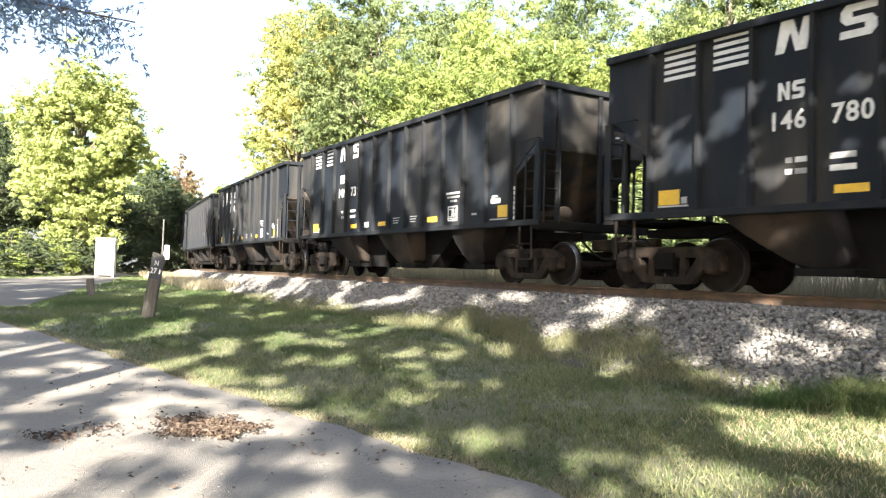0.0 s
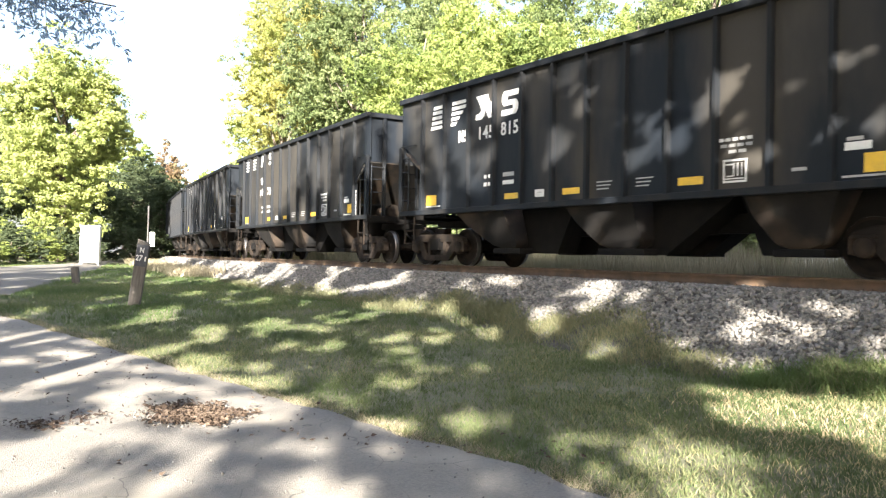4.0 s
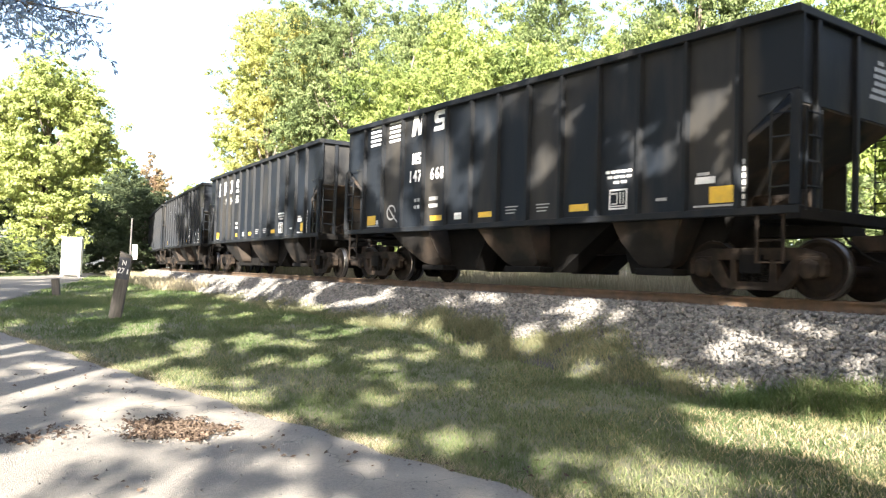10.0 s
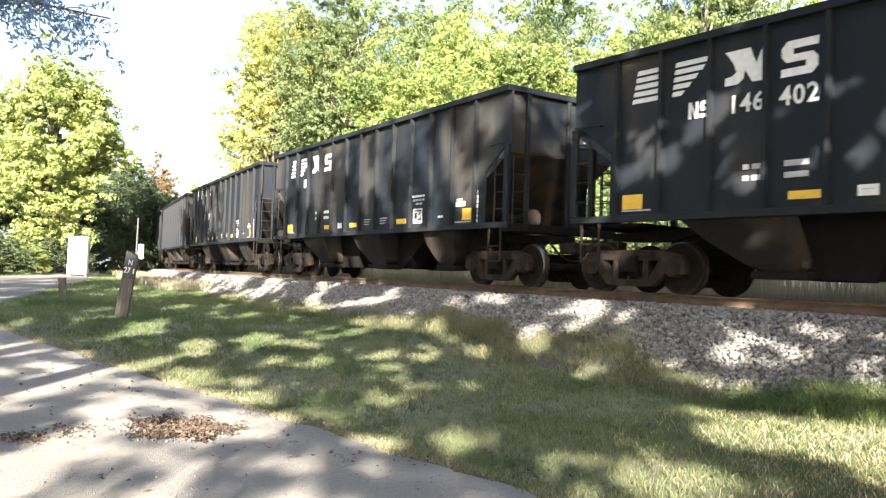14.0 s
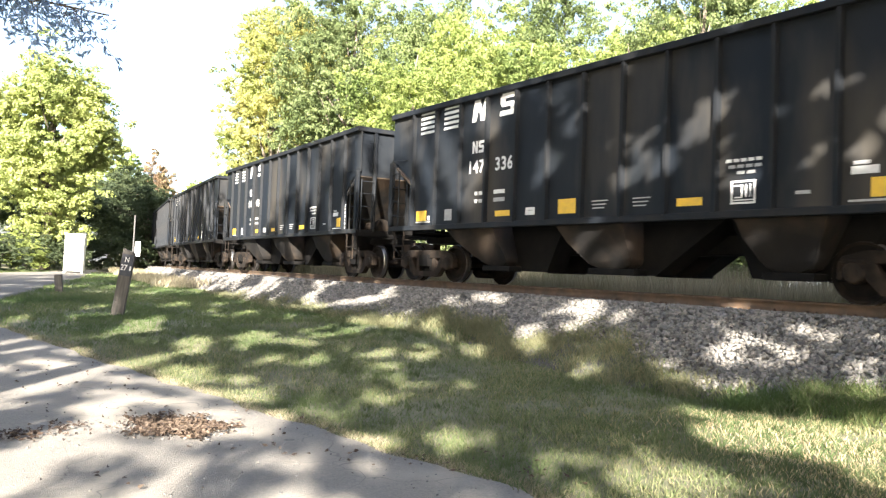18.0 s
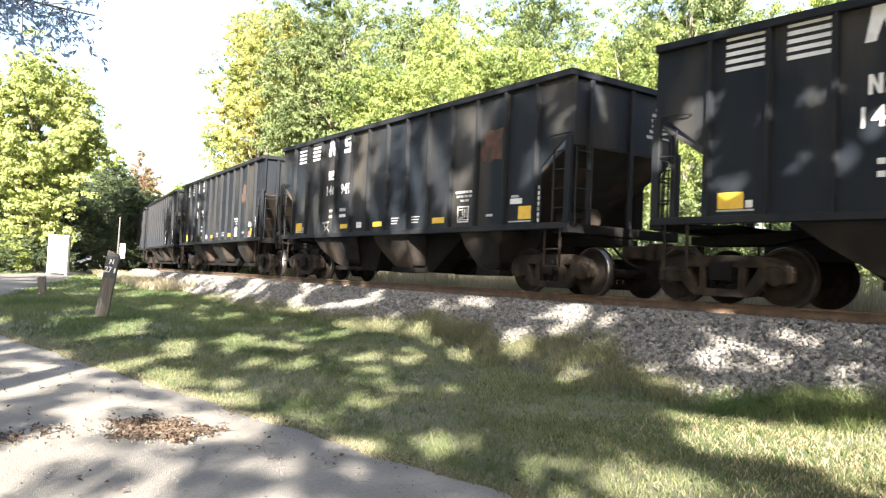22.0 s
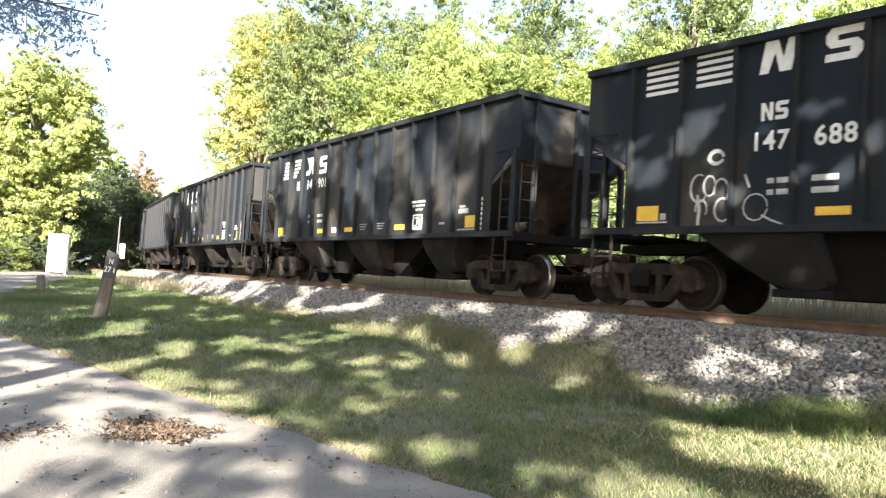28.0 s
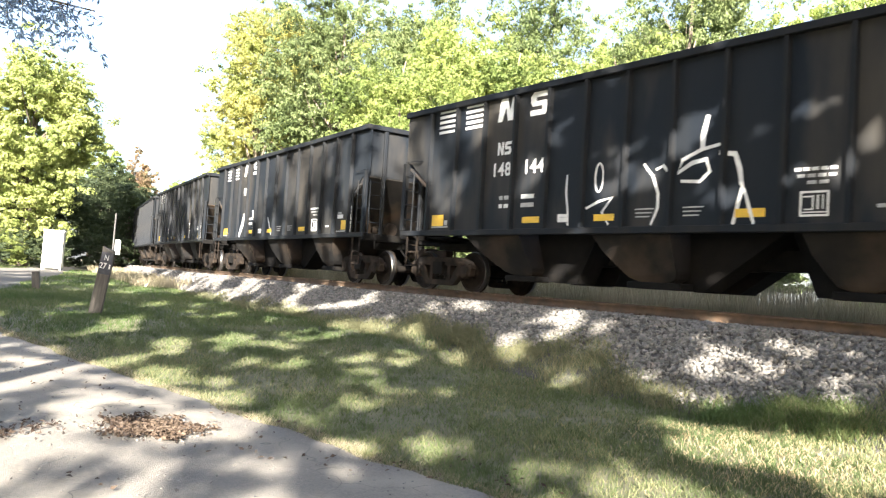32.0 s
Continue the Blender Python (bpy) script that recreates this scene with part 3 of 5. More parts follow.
def build_grass():
    blades("lawn_grass", lawn_points(170000, 2, 16, 11), 0.055, 0.010, 0.8, M_GRASS, "short patchy green and straw-coloured lawn grass", 21)
    blades("lawn_grass", lawn_points(130000, -12, 2, 12), 0.07, 0.015, 0.8, M_GRASS_GREEN, "short green lawn grass around the wooden post", 22, simple=True)
    blades("lawn_grass", lawn_points(50000, -34, -12, 13), 0.09, 0.035, 0.8, M_GRASS_GREEN, "short green lawn grass beside the drive", 23, simple=True)
    rnd = np.random.default_rng(31)
    pts = []
    for _ in range(260):
        s = rnd.uniform(-9, 15)
        q = foot_q(s) + 0.12 + rnd.normal(0, 0.20)
        x, y = at(s, q)
        k = rnd.integers(25, 60)
        pts.append(np.stack([rnd.normal(x, 0.09, k), rnd.normal(y, 0.09, k)], 1))
    for _ in range(110):                  # the overgrown stretch that creeps up the stones
        s = rnd.uniform(3.4, 9.6)
        q = foot_q(s) + rnd.uniform(-0.25, 0.75)
        x, y = at(s, q)
        k = rnd.integers(30, 60)
        pts.append(np.stack([rnd.normal(x, 0.11, k), rnd.normal(y, 0.11, k)], 1))
    blades("weed_tufts", np.concatenate(pts), 0.17, 0.011, 1.1, M_WEED, "taller grass tufts at the foot of the ballast", 24)
    pts = []
    for _ in range(40):
        s = rnd.uniform(11.3, 12.9)
        q = foot_q(s) + rnd.uniform(0.02, 0.5)
        x, y = at(s, q)
        pts.append(np.stack([rnd.normal(x, 0.10, 60), rnd.normal(y, 0.10, 60)], 1))
    blades("green_tufts", np.concatenate(pts), 0.19, 0.011, 1.2, M_GRASS_GREEN, "lush green grass clump at the foot of the ballast", 28)
    p = lawn_points(90000, 9.5, 16, 43)
    w = rnd.random(len(p)) < 0.06 + 0.42 * np.clip((p[:, 0] - 2.2) / 1.0, 0, 1)
    blades("straw_grass", p[w & (p[:, 0] > 1.6) & (p[:, 1] < 8.3)], 0.06, 0.011, 1.0, M_STRAW, "dry straw-coloured lawn grass in the sun", 29)
    p = lawn_points(3600, -8, 15, 41)
    k = 16
    p = np.repeat(p, k, 0) + rnd.normal(0, 0.028, (len(p) * k, 2))
    blades("lawn_tufts", p, 0.095, 0.012, 0.9, M_GRASS, "uneven clumps standing up from the mown lawn", 27, simple=True)
    s = rnd.uniform(-2, 14, 9000)
    q = np.array([edge_q(t) for t in s]) + rnd.normal(-0.02, 0.07, len(s))
    xy = places(s, q)
    blades("edge_straw", xy, 0.06, 0.010, 1.4, M_DRYGRASS, "dry straw lying along the ragged road edge", 28, simple=True)
    # tall dry grass behind the track
    n = 90000
    s, q = rnd.uniform(-75, 22, n), -3.6 - 5.5 * rnd.random(n) ** 1.2
    xy = places(s, q)
    blades("tall_dry_grass", xy, 1.25, 0.03, 0.3, M_DRYGRASS, "tall straw-coloured grass behind the track", 25, simple=True)
    n = 9000
    s, q = rnd.uniform(-60, -12, n), rnd.uniform(2.6, 4.6, n)
    xy = places(s, q)
    blades("dry_verge_grass", xy, 0.35, 0.04, 0.5, M_DRYGRASS, "dry yellow grass along the foot of the bank", 26, simple=True)


# ---- trees ----
def sprays(centres, radii, n, rnd):
    """Small sprays on the outer and upper side of each clump, with gaps between them: middles and radii."""
    c, r = np.repeat(centres, n, 0), np.repeat(radii, n)
    d = rnd.normal(size=(len(c), 3)) + np.array([0, 0, 0.45])
    d /= np.linalg.norm(d, axis=1)[:, None]
    return c + d * (r * rnd.uniform(0.45, 1.05, len(c)))[:, None] * np.array([1, 1, 0.8]), r * rnd.uniform(0.2, 0.42, len(c))


def leaf_cloud(centres, radii, per, size, rnd, keep=None, flat=0.75, slim=1.0):
    """Folded leaves round the clump centres: verts and faces."""
    n = len(centres) * per
    c = np.repeat(centres, per, 0)
    r = np.repeat(radii, per)[:, None]
    d = rnd.normal(size=(n, 3))
    d /= np.linalg.norm(d, axis=1)[:, None]
    rad = rnd.random((n, 1)) ** 0.45
    p = c + d * r * rad * np.array([1.0, 1.0, flat])
    if keep is not None:
        m = keep(p)
        p, d = p[m], d[m]
        n = len(p)
    nrm = d * 1.1 + rnd.normal(size=(n, 3)) * 0.32 + np.array([0, 0, 0.5])
    nrm /= np.linalg.norm(nrm, axis=1)[:, None]
    t = np.cross(nrm, rnd.normal(size=(n, 3)))
    t /= np.linalg.norm(t, axis=1)[:, None] + 1e-9
    b = np.cross(nrm, t)
    L = size * rnd.uniform(0.65, 1.35, (n, 1))
    W = L * rnd.uniform(0.38, 0.6, (n, 1)) * slim
    fold = nrm * W * 0.35
    v = np.stack([p - t * L * 0.5, p + b * W * 0.5 + fold, p + t * L * 0.5 - nrm * L * 0.1, p - b * W * 0.5 + fold], 1).reshape(-1, 3)
    i = np.arange(n)[:, None] * 4
    f = np.concatenate([i + [0, 1, 2], i + [0, 2, 3]])
    return v, f


def crown_points(n, radius, z0, z1, rnd, fill=0.35, pear=0.0):
    """Clump centres in an uneven crown between z0 and z1."""
    out = []
    ph = rnd.uniform(0, 6.28, 6)
    while len(out) < n:
        u = rnd.normal(size=3)
        u /= np.linalg.norm(u)
        r = rnd.uniform(fill, 1) ** 0.6
        a = math.atan2(u[1], u[0])
        bulge = 0.82 + 0.16 * math.sin(2 * a + ph[0]) + 0.13 * math.sin(5 * a + ph[1] + 3 * u[2]) + 0.1 * math.sin(4 * u[2] + ph[2])
        x, y, z = u * r * bulge
        wide = 1 - pear * z
        out.append((x * radius * wide, y * radius * wide, (z0 + z1) / 2 + z * (z1 - z0) / 2))
    return np.array(out)


def limb_mesh(height, girth, ends, rnd, lean=0.0, fork=0.35):
    """A tapered, slightly crooked trunk with limbs to the given ends."""
    bm = bmesh.new()
    pts, n = [], 7
    for i in range(n + 1):
        f = i / n
        pts.append(Vector((lean * f * f * height + rnd.uniform(-0.02, 0.02) * height * f, rnd.uniform(-0.02, 0.02) * height * f, f * height * 0.86)))
    for i in range(n):
        bm_tube(bm, pts[i], pts[i + 1], girth * (1.25 if i == 0 else 1.0) * (1 - 0.8 * i / n), girth * (1 - 0.8 * (i + 1) / n), 9, False)
    for e in ends:
        e = Vector(e)
        f = min(0.95, max(fork, (e.z / (height * 0.86)) - rnd.uniform(0.12, 0.3)))
        k = min(n - 1, int(f * n))
        a = pts[k].lerp(pts[k + 1], f * n - k)
        mid = a.lerp(e, 0.5) + Vector((rnd.uniform(-0.2, 0.2), rnd.uniform(-0.2, 0.2), rnd.uniform(0.0, 0.5)))
        w = girth * (1 - 0.8 * f) * 0.5
        bm_tube(bm, a, mid, w, w * 0.6, 6, False)
        bm_tube(bm, mid, e, w * 0.6, w * 0.15, 5, False)
    return bm


def make_tree(height, radius, crown_from, seed, mat, clumps=120, per=170, leaf=0.2, label="", limbs=14, girth=None, clump_r=None, pear=0.15, fill=0.35, spray=8):
    rnd = np.random.default_rng(seed)
    prn = random.Random(seed)
    tree = new("tree")
    c = crown_points(clumps, radius, crown_from, height, rnd, fill, pear)
    ends = [c[i] for i in rnd.choice(len(c), min(limbs, len(c)), False)]
    part("trunk", limb_mesh(height, girth or height * 0.016, ends, prn), M_BARK, tree, "rough grey-brown trunk and limbs")
    rr = (clump_r or radius * 0.2) * rnd.uniform(0.6, 1.35, len(c))
    mid, small = sprays(c, rr, spray, rnd)
    v, f = leaf_cloud(mid, small, max(1, per // spray), leaf, rnd, flat=0.6)
    part("crown", quick_mesh("crown", v, f, mat), None, tree)
    return tagged(tree, label, "tree")


def stand(tree, spots):
    for i, (x, y, turn, size, wide) in enumerate(spots):
        if i:
            o = copy_thing(tree, Matrix.Identity(4))
        else:
            o = tree
        o.matrix_basis = Matrix.Translation((x, y, float(ground_z(x, y)) - 0.1)) @ Matrix.Rotation(turn, 4, "Z") @ Matrix.Diagonal((wide, wide, size, 1))


def build_trees():
    # the wood behind the track
    t = make_tree(20, 4.6, 2.5, 101, M_LEAF_YELLOW, 330, 216, 0.18, "tall tree turning yellow-green in the sun", pear=0.3, clump_r=0.95)
    stand(t, [(-13.0, 57.5, 0.3, 1.14, 1.1), (-11.0, 63.5, 2.1, 1.2, 1.2), (-24, 100, 1.9, 0.95, 1.1)])
    t = make_tree(18, 5.6, 2.0, 102, M_LEAF_GREY, 260, 232, 0.19, "broad grey-green tree in full leaf", clump_r=1.15)
    stand(t, [(-6.9, 53, 0.0, 1.3, 0.98), (-3.0, 66, 2.2, 1.5, 1.3), (14.5, 43, 4.0, 1.3, 1.0), (27, 42, 1.2, 1.45, 1.15), (9.0, 60, 0.6, 1.5, 1.2)])
    t = make_tree(13, 4.4, 1.0, 103, M_LEAF_BRIGHT, 220, 216, 0.165, "bright yellow-green tree in the sun", clump_r=0.92)
    stand(t, [(-2.0, 43.5, 0.0, 1.2, 1.05), (4.2, 41, 1.3, 1.22, 1.1), (9.5, 39.5, 2.9, 1.2, 1.0), (1.0, 52, 4.4, 1.65, 1.2),
              (14.0, 52, 5.2, 1.75, 1.3), (21, 37, 0.8, 1.5, 1.1), (20, 52, 3.3, 1.85, 1.3), (-11.5, 72, 3.7, 1.6, 1.3), (30, 55, 2.1, 1.9, 1.5), (25.5, 31, 4.6, 1.3, 1.0)])
    t = make_tree(7, 3.0, 0.2, 104, M_LEAF_GREY, 70, 100, 0.23, "low bushy undergrowth behind the track", limbs=8)
    stand(t, [(-10, 45.5, 0.2, 0.9, 1.1), (-5, 38.5, 1.9, 0.8, 1.0), (0.5, 33.5, 2.4, 0.8, 1.0), (5.5, 30, 3.1, 0.8, 1.0), (10.5, 27, 4.4, 0.8, 1.05),
              (15, 23.5, 5.0, 0.8, 1.0), (19, 21, 0.9, 0.9, 1.0), (-16, 55, 1.5, 1.0, 1.1), (24, 27, 2.0, 1.3, 1.2), (-19, 66, 2.7, 1.0, 1.2),
              (2.5, 37, 0.9, 0.9, 1.1), (8, 33.5, 5.7, 0.9, 1.1), (13, 30.5, 3.9, 0.9, 1.1), (-8, 47, 4.9, 0.9, 1.2), (28, 20, 1.1, 1.2, 1.2), (33, 14, 2.6, 1.3, 1.3)]
          + [(*at(-78 + 3.4 * i, -11.5 - 1.6 * math.sin(i * 2.3)), i * 1.7, 0.55 + 0.12 * math.sin(i * 1.9), 0.85 + 0.1 * math.cos(i)) for i in range(30)])
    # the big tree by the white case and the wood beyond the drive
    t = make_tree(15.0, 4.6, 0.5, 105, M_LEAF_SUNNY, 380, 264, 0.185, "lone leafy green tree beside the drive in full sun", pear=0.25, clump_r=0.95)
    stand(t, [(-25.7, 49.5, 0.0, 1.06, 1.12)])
    # shade inside the wood, given by the dark leaf colour
    t = make_tree(12, 4.2, 0.5, 106, M_LEAF_DARK, 150, 170, 0.24, "green tree, its leaf colour darkened for the shade of the wood", clump_r=0.95)
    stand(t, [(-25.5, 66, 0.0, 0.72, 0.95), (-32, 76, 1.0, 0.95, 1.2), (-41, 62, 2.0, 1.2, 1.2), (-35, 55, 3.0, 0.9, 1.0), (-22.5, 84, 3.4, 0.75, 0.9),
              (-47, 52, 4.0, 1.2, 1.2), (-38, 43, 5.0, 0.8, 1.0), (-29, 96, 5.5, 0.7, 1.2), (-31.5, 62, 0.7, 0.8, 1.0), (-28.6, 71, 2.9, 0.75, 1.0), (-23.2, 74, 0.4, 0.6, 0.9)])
    t = make_tree(14, 4.8, 0.6, 107, M_LEAF_BRIGHT, 120, 150, 0.33, "distant green tree beyond the curve", limbs=8)
    stand(t, [(-34.5, 106, 0.0, 1.02, 0.9), (-44, 101, 1.0, 1.25, 1.2), (-33, 125, 2.0, 1.05, 1.0), (-55, 88, 3.0, 1.4, 1.3), (-18, 132, 4.0, 1.2, 1.2),
              (-44, 80, 5.0, 1.25, 1.2), (-52, 70, 0.5, 1.4, 1.3), (-62, 60, 1.7, 1.5, 1.4), (-40, 145, 2.6, 1.3, 1.3), (-10, 110, 3.2, 1.5, 1.3), (5, 95, 0.2, 1.7, 1.5),
              (22, 80, 1.2, 1.9, 1.6), (40, 70, 2.2, 1.9, 1.6), (45, 45, 3.1, 1.7, 1.5), (50, 25, 4.1, 1.6, 1.5)])
    t = make_tree(15, 4.0, 1.0, 108, M_LEAF_RED, 150, 120, 0.34, "distant tree turning red-brown", limbs=8)
    stand(t, [(-42.4, 112, 0.0, 1.16, 0.95)])
    t = make_tree(3.0, 1.7, 0.1, 109, M_LEAF_BRIGHT, 50, 130, 0.15, "low sunlit shrub at the edge of the wood", limbs=6)
    stand(t, [(-30.5, 50.5, 0.0, 1.0, 1.1), (-26.5, 51, 1.4, 0.7, 0.9), (-23.4, 38.2, 0.6, 0.5, 0.9), (-24.3, 44.6, 2.7, 0.6, 0.9), (-34, 48, 3.3, 1.1, 1.2), (-37, 41, 4.2, 1.0, 1.2),
              (-28.5, 53, 3.7, 0.9, 1.1), (-32.5, 47, 0.8, 0.8, 1.0)]
          + [(-19.5 - 2.1 * i, 61 - 0.9 * i + 1.5 * math.sin(i * 2.1), i * 1.3, 1.0 + 0.25 * math.sin(i * 1.7), 1.35) for i in range(5, 16)])

    # bushes under the trees: their shade is in the leaf colour too
    t = make_tree(3.4, 2.0, 0.1, 110, M_LEAF_DARK, 50, 120, 0.17, "low bush, its leaf colour darkened for the shade of the wood", limbs=6)
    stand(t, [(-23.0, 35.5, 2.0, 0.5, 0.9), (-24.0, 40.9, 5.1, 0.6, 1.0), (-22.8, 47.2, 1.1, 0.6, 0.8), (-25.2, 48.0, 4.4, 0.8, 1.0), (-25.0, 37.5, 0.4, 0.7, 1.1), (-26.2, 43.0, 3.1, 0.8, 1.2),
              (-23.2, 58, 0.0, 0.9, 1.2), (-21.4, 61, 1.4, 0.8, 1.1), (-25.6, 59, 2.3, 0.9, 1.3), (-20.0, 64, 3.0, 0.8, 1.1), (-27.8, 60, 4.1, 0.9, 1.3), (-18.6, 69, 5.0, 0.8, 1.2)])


# openings in the roadside crowns, as the sun draws them on level ground: middle and half sizes
OVER_LAWN = [(-1.48, 16.22, 0.28, 1.9), (-0.81, 16.63, 0.42, 1.0), (-0.03, 15.71, 0.28, 0.75), (-0.84, 11.83, 0.3, 1.1), (-0.13, 12.77, 0.27, 1.1), (0.59, 12.71, 0.27, 0.88),
             (-0.4, 10.01, 0.25, 0.65), (-0.46, 8.59, 0.22, 0.46), (-2.45, 13.44, 0.59, 0.58), (-2.06, 14.66, 0.38, 0.53), (-3.22, 13.77, 0.4, 0.51), (-2.46, 11.36, 0.41, 0.5),
             (-3.36, 10.2, 0.45, 0.73), (-2.58, 9.89, 0.3, 0.37), (-4.92, 13.3, 0.48, 0.38), (0.5, 6.9, 0.42, 0.5), (0.15, 6.35, 0.26, 0.28), (0.95, 6.2, 0.28, 0.32), (2.08, 10.86, 0.22, 0.54), (-5.93, 13.11, 0.45, 0.32),
             (-4.38, 11.1, 0.32, 0.35), (-1.56, 12.6, 0.19, 0.44), (-0.64, 10.87, 0.18, 0.37), (1.85, 5.75, 0.42, 0.6), (0.5, 5.9, 0.26, 0.35)]
OVER_BANK = [(1.51, 13.68, 0.46, 0.84), (2.75, 15.31, 0.54, 0.71), (3.13, 14.28, 0.28, 0.41), (3.26, 10.26, 0.26, 0.48), (3.57, 9.52, 0.25, 0.29), (4.35, 11.84, 0.22, 0.8),
             (4.24, 10.62, 0.18, 0.48), (5.08, 11.75, 0.23, 0.52), (4.95, 10.28, 0.2, 0.39), (4.06, 12.97, 0.18, 0.31), (1.01, 17.69, 0.36, 0.49), (-1.61, 20.16, 0.88, 0.65),
             (-3.02, 20.31, 0.72, 0.68), (-5.87, 26.06, 1.42, 1.4), (3.07, 11.2, 0.16, 0.3), (4.2, 9.54, 0.22, 0.23), (5.5, 11.2, 0.2, 0.5), (5.35, 10.0, 0.22, 0.4),
             (4.65, 9.5, 0.28, 0.38), (4.65, 11.0, 0.16, 0.5), (4.5, 8.8, 0.5, 0.3)]
OVER_TRAIN = [(1.17, 24.53, 0.2, 0.92), (1.6, 26.64, 0.17, 0.74), (2.56, 23.16, 0.17, 0.72), (3.16, 24.04, 0.2, 0.49), (3.81, 20.71, 0.22, 1.29), (4.62, 21.48, 0.29, 0.77),
              (4.24, 20.67, 0.33, 0.6), (4.01, 20.13, 0.23, 0.55), (4.88, 20.72, 0.2, 1.39), (5.68, 19.76, 0.25, 0.4), (4.87, 18.64, 0.26, 0.77), (5.95, 19.9, 0.16, 0.6),
              (5.57, 17.85, 0.18, 0.47), (3.95, 21.93, 0.18, 0.52), (5.27, 19.7, 0.16, 0.31), (4.97, 16.33, 0.19, 0.51), (5.56, 15.11, 0.17, 0.54), (3.05, 19.04, 0.27, 0.73),
              (3.39, 18.06, 0.17, 0.61)]
GAPS = OVER_LAWN + OVER_BANK + OVER_TRAIN


def build_shade_trees():
    """The roadside trees at the back of the camera, whose crowns dapple the road, the bank and the train."""
    S = np.array(SUN_DIR)
    rnd = np.random.default_rng(77)
    prn = random.Random(77)

    def open_sky(p, loose=0.0):
        """Which leaves are left: the crowns are loose over the lane, dense over the bank, with single openings."""
        g = p - S * ((p[:, 2:3] - 0.2) / S[2])
        x, y = g[:, 0], g[:, 1]
        loose = np.where(y > 17, loose, 0.0)
        lit = np.zeros(len(p), bool)
        u = x + 0.13 * np.sin(3.7 * y + 1.0) + 0.09 * np.sin(8.3 * y + 3 * x) + 0.06 * np.sin(13 * x)
        w = y + 0.22 * np.sin(4.1 * x + 0.7 * y) + 0.12 * np.sin(9.7 * x - 2 * y)
        for cx, cy, a, b in GAPS:
            e = ((u - cx) / a) ** 2 + ((w - cy) / b) ** 2
            lit |= e < 0.9 + loose + 0.35 * np.sin(9 * x + 2 * np.sin(3 * y)) * np.sin(5 * y)
        wave = (np.sin(5.3 * x + 1.1 * np.sin(0.9 * y)) + np.sin(2.3 * x - 0.8 * y + 1.3) + np.sin(6.9 * x + 1.7 * y + 0.4) * 0.7
                + np.sin(1.4 * y + 2.2 * np.sin(1.2 * x)) + np.sin(2.9 * y - 3.1 * x) * 0.6)
        streaks = 1.3 * np.sin(10.5 * x + 0.9 * np.sin(0.7 * y)) + 1.1 * np.sin(4.3 * x + 0.9 * y) + 0.9 * np.sin(0.55 * y - 1.9 * x + 1.0)
        wave = np.where((y > 23.5) & (x < 1.0), streaks + 0.1, wave)
        s, q = s_q(x, y)
        lane = q > np.interp(s, EDGE_S, EDGE_Q) - 0.3
        wave = wave + np.where(lane, 1.1 * np.sin(6.2 * y + 1.4 * x + 1.5 * np.sin(2.1 * x)), 0)
        sunny = (u > 2.55) & (w < 8.4) & (w + 1.0 * (u - 3.7) < 8.9) & (u > 2.65 + 0.55 * (6.6 - w)) & ~lane
        dim = np.where(u > np.interp(w, [4.3, 5.5, 5.9, 7], [-0.55, -0.65, -1.35, -1.3]), 2.3, -0.45)
        limit = np.where(sunny, -2.6, np.where(lane, dim, np.where(y > 23.5, np.where(x < 1.0, 0.5, 2.2), np.where(x < -8.0, 1.9, np.where(x < -3.0, 0.75, 2.2)))))
        return ~(lit | (wave > limit - 0.4 * loose) | ((x < -14.0 - 0.05 * (y - 41)) & (y > 41)))

    for x, y, h, r, base in ((-15.0, -5.0, 20, 6.5, 3.0), (-8.0, -10.0, 23, 7.0, 3.0), (5.0, -10.0, 23, 7.0, 3.0), (13.0, -15.0, 20, 6.0, 3.0), (-15.2, 12.0, 21, 5.0, 4.0),
                             (-17.0, 4.0, 22, 5.0, 5.0), (-9.5, -20.0, 26, 7.5, 4.0), (6.5, -21.0, 26, 7.5, 4.0), (-0.8, -15.5, 25, 6.5, 3.0),
                             (-5.8, -2.8, 17, 5.2, 6.0), (5.2, -3.0, 17, 5.0, 6.0)):
        tree = new("tree")
        z = float(ground_z(x, y)) - 0.1
        c = crown_points(230, r, base, h, rnd, 0.1, 0.05)
        ends = [c[i] for i in rnd.choice(len(c), 12, False)]
        part("trunk", limb_mesh(h, 0.30, ends, prn), M_BARK, tree, "thick furrowed roadside trunk")
        off = np.array([x, y, z])
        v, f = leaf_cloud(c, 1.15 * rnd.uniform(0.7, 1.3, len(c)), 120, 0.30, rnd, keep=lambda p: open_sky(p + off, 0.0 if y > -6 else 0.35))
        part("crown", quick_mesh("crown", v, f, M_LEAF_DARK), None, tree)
        tree.matrix_basis = Matrix.Translation((x, y, z))
        tagged(tree, "tall roadside shade tree with a loose leafy crown", "tree")


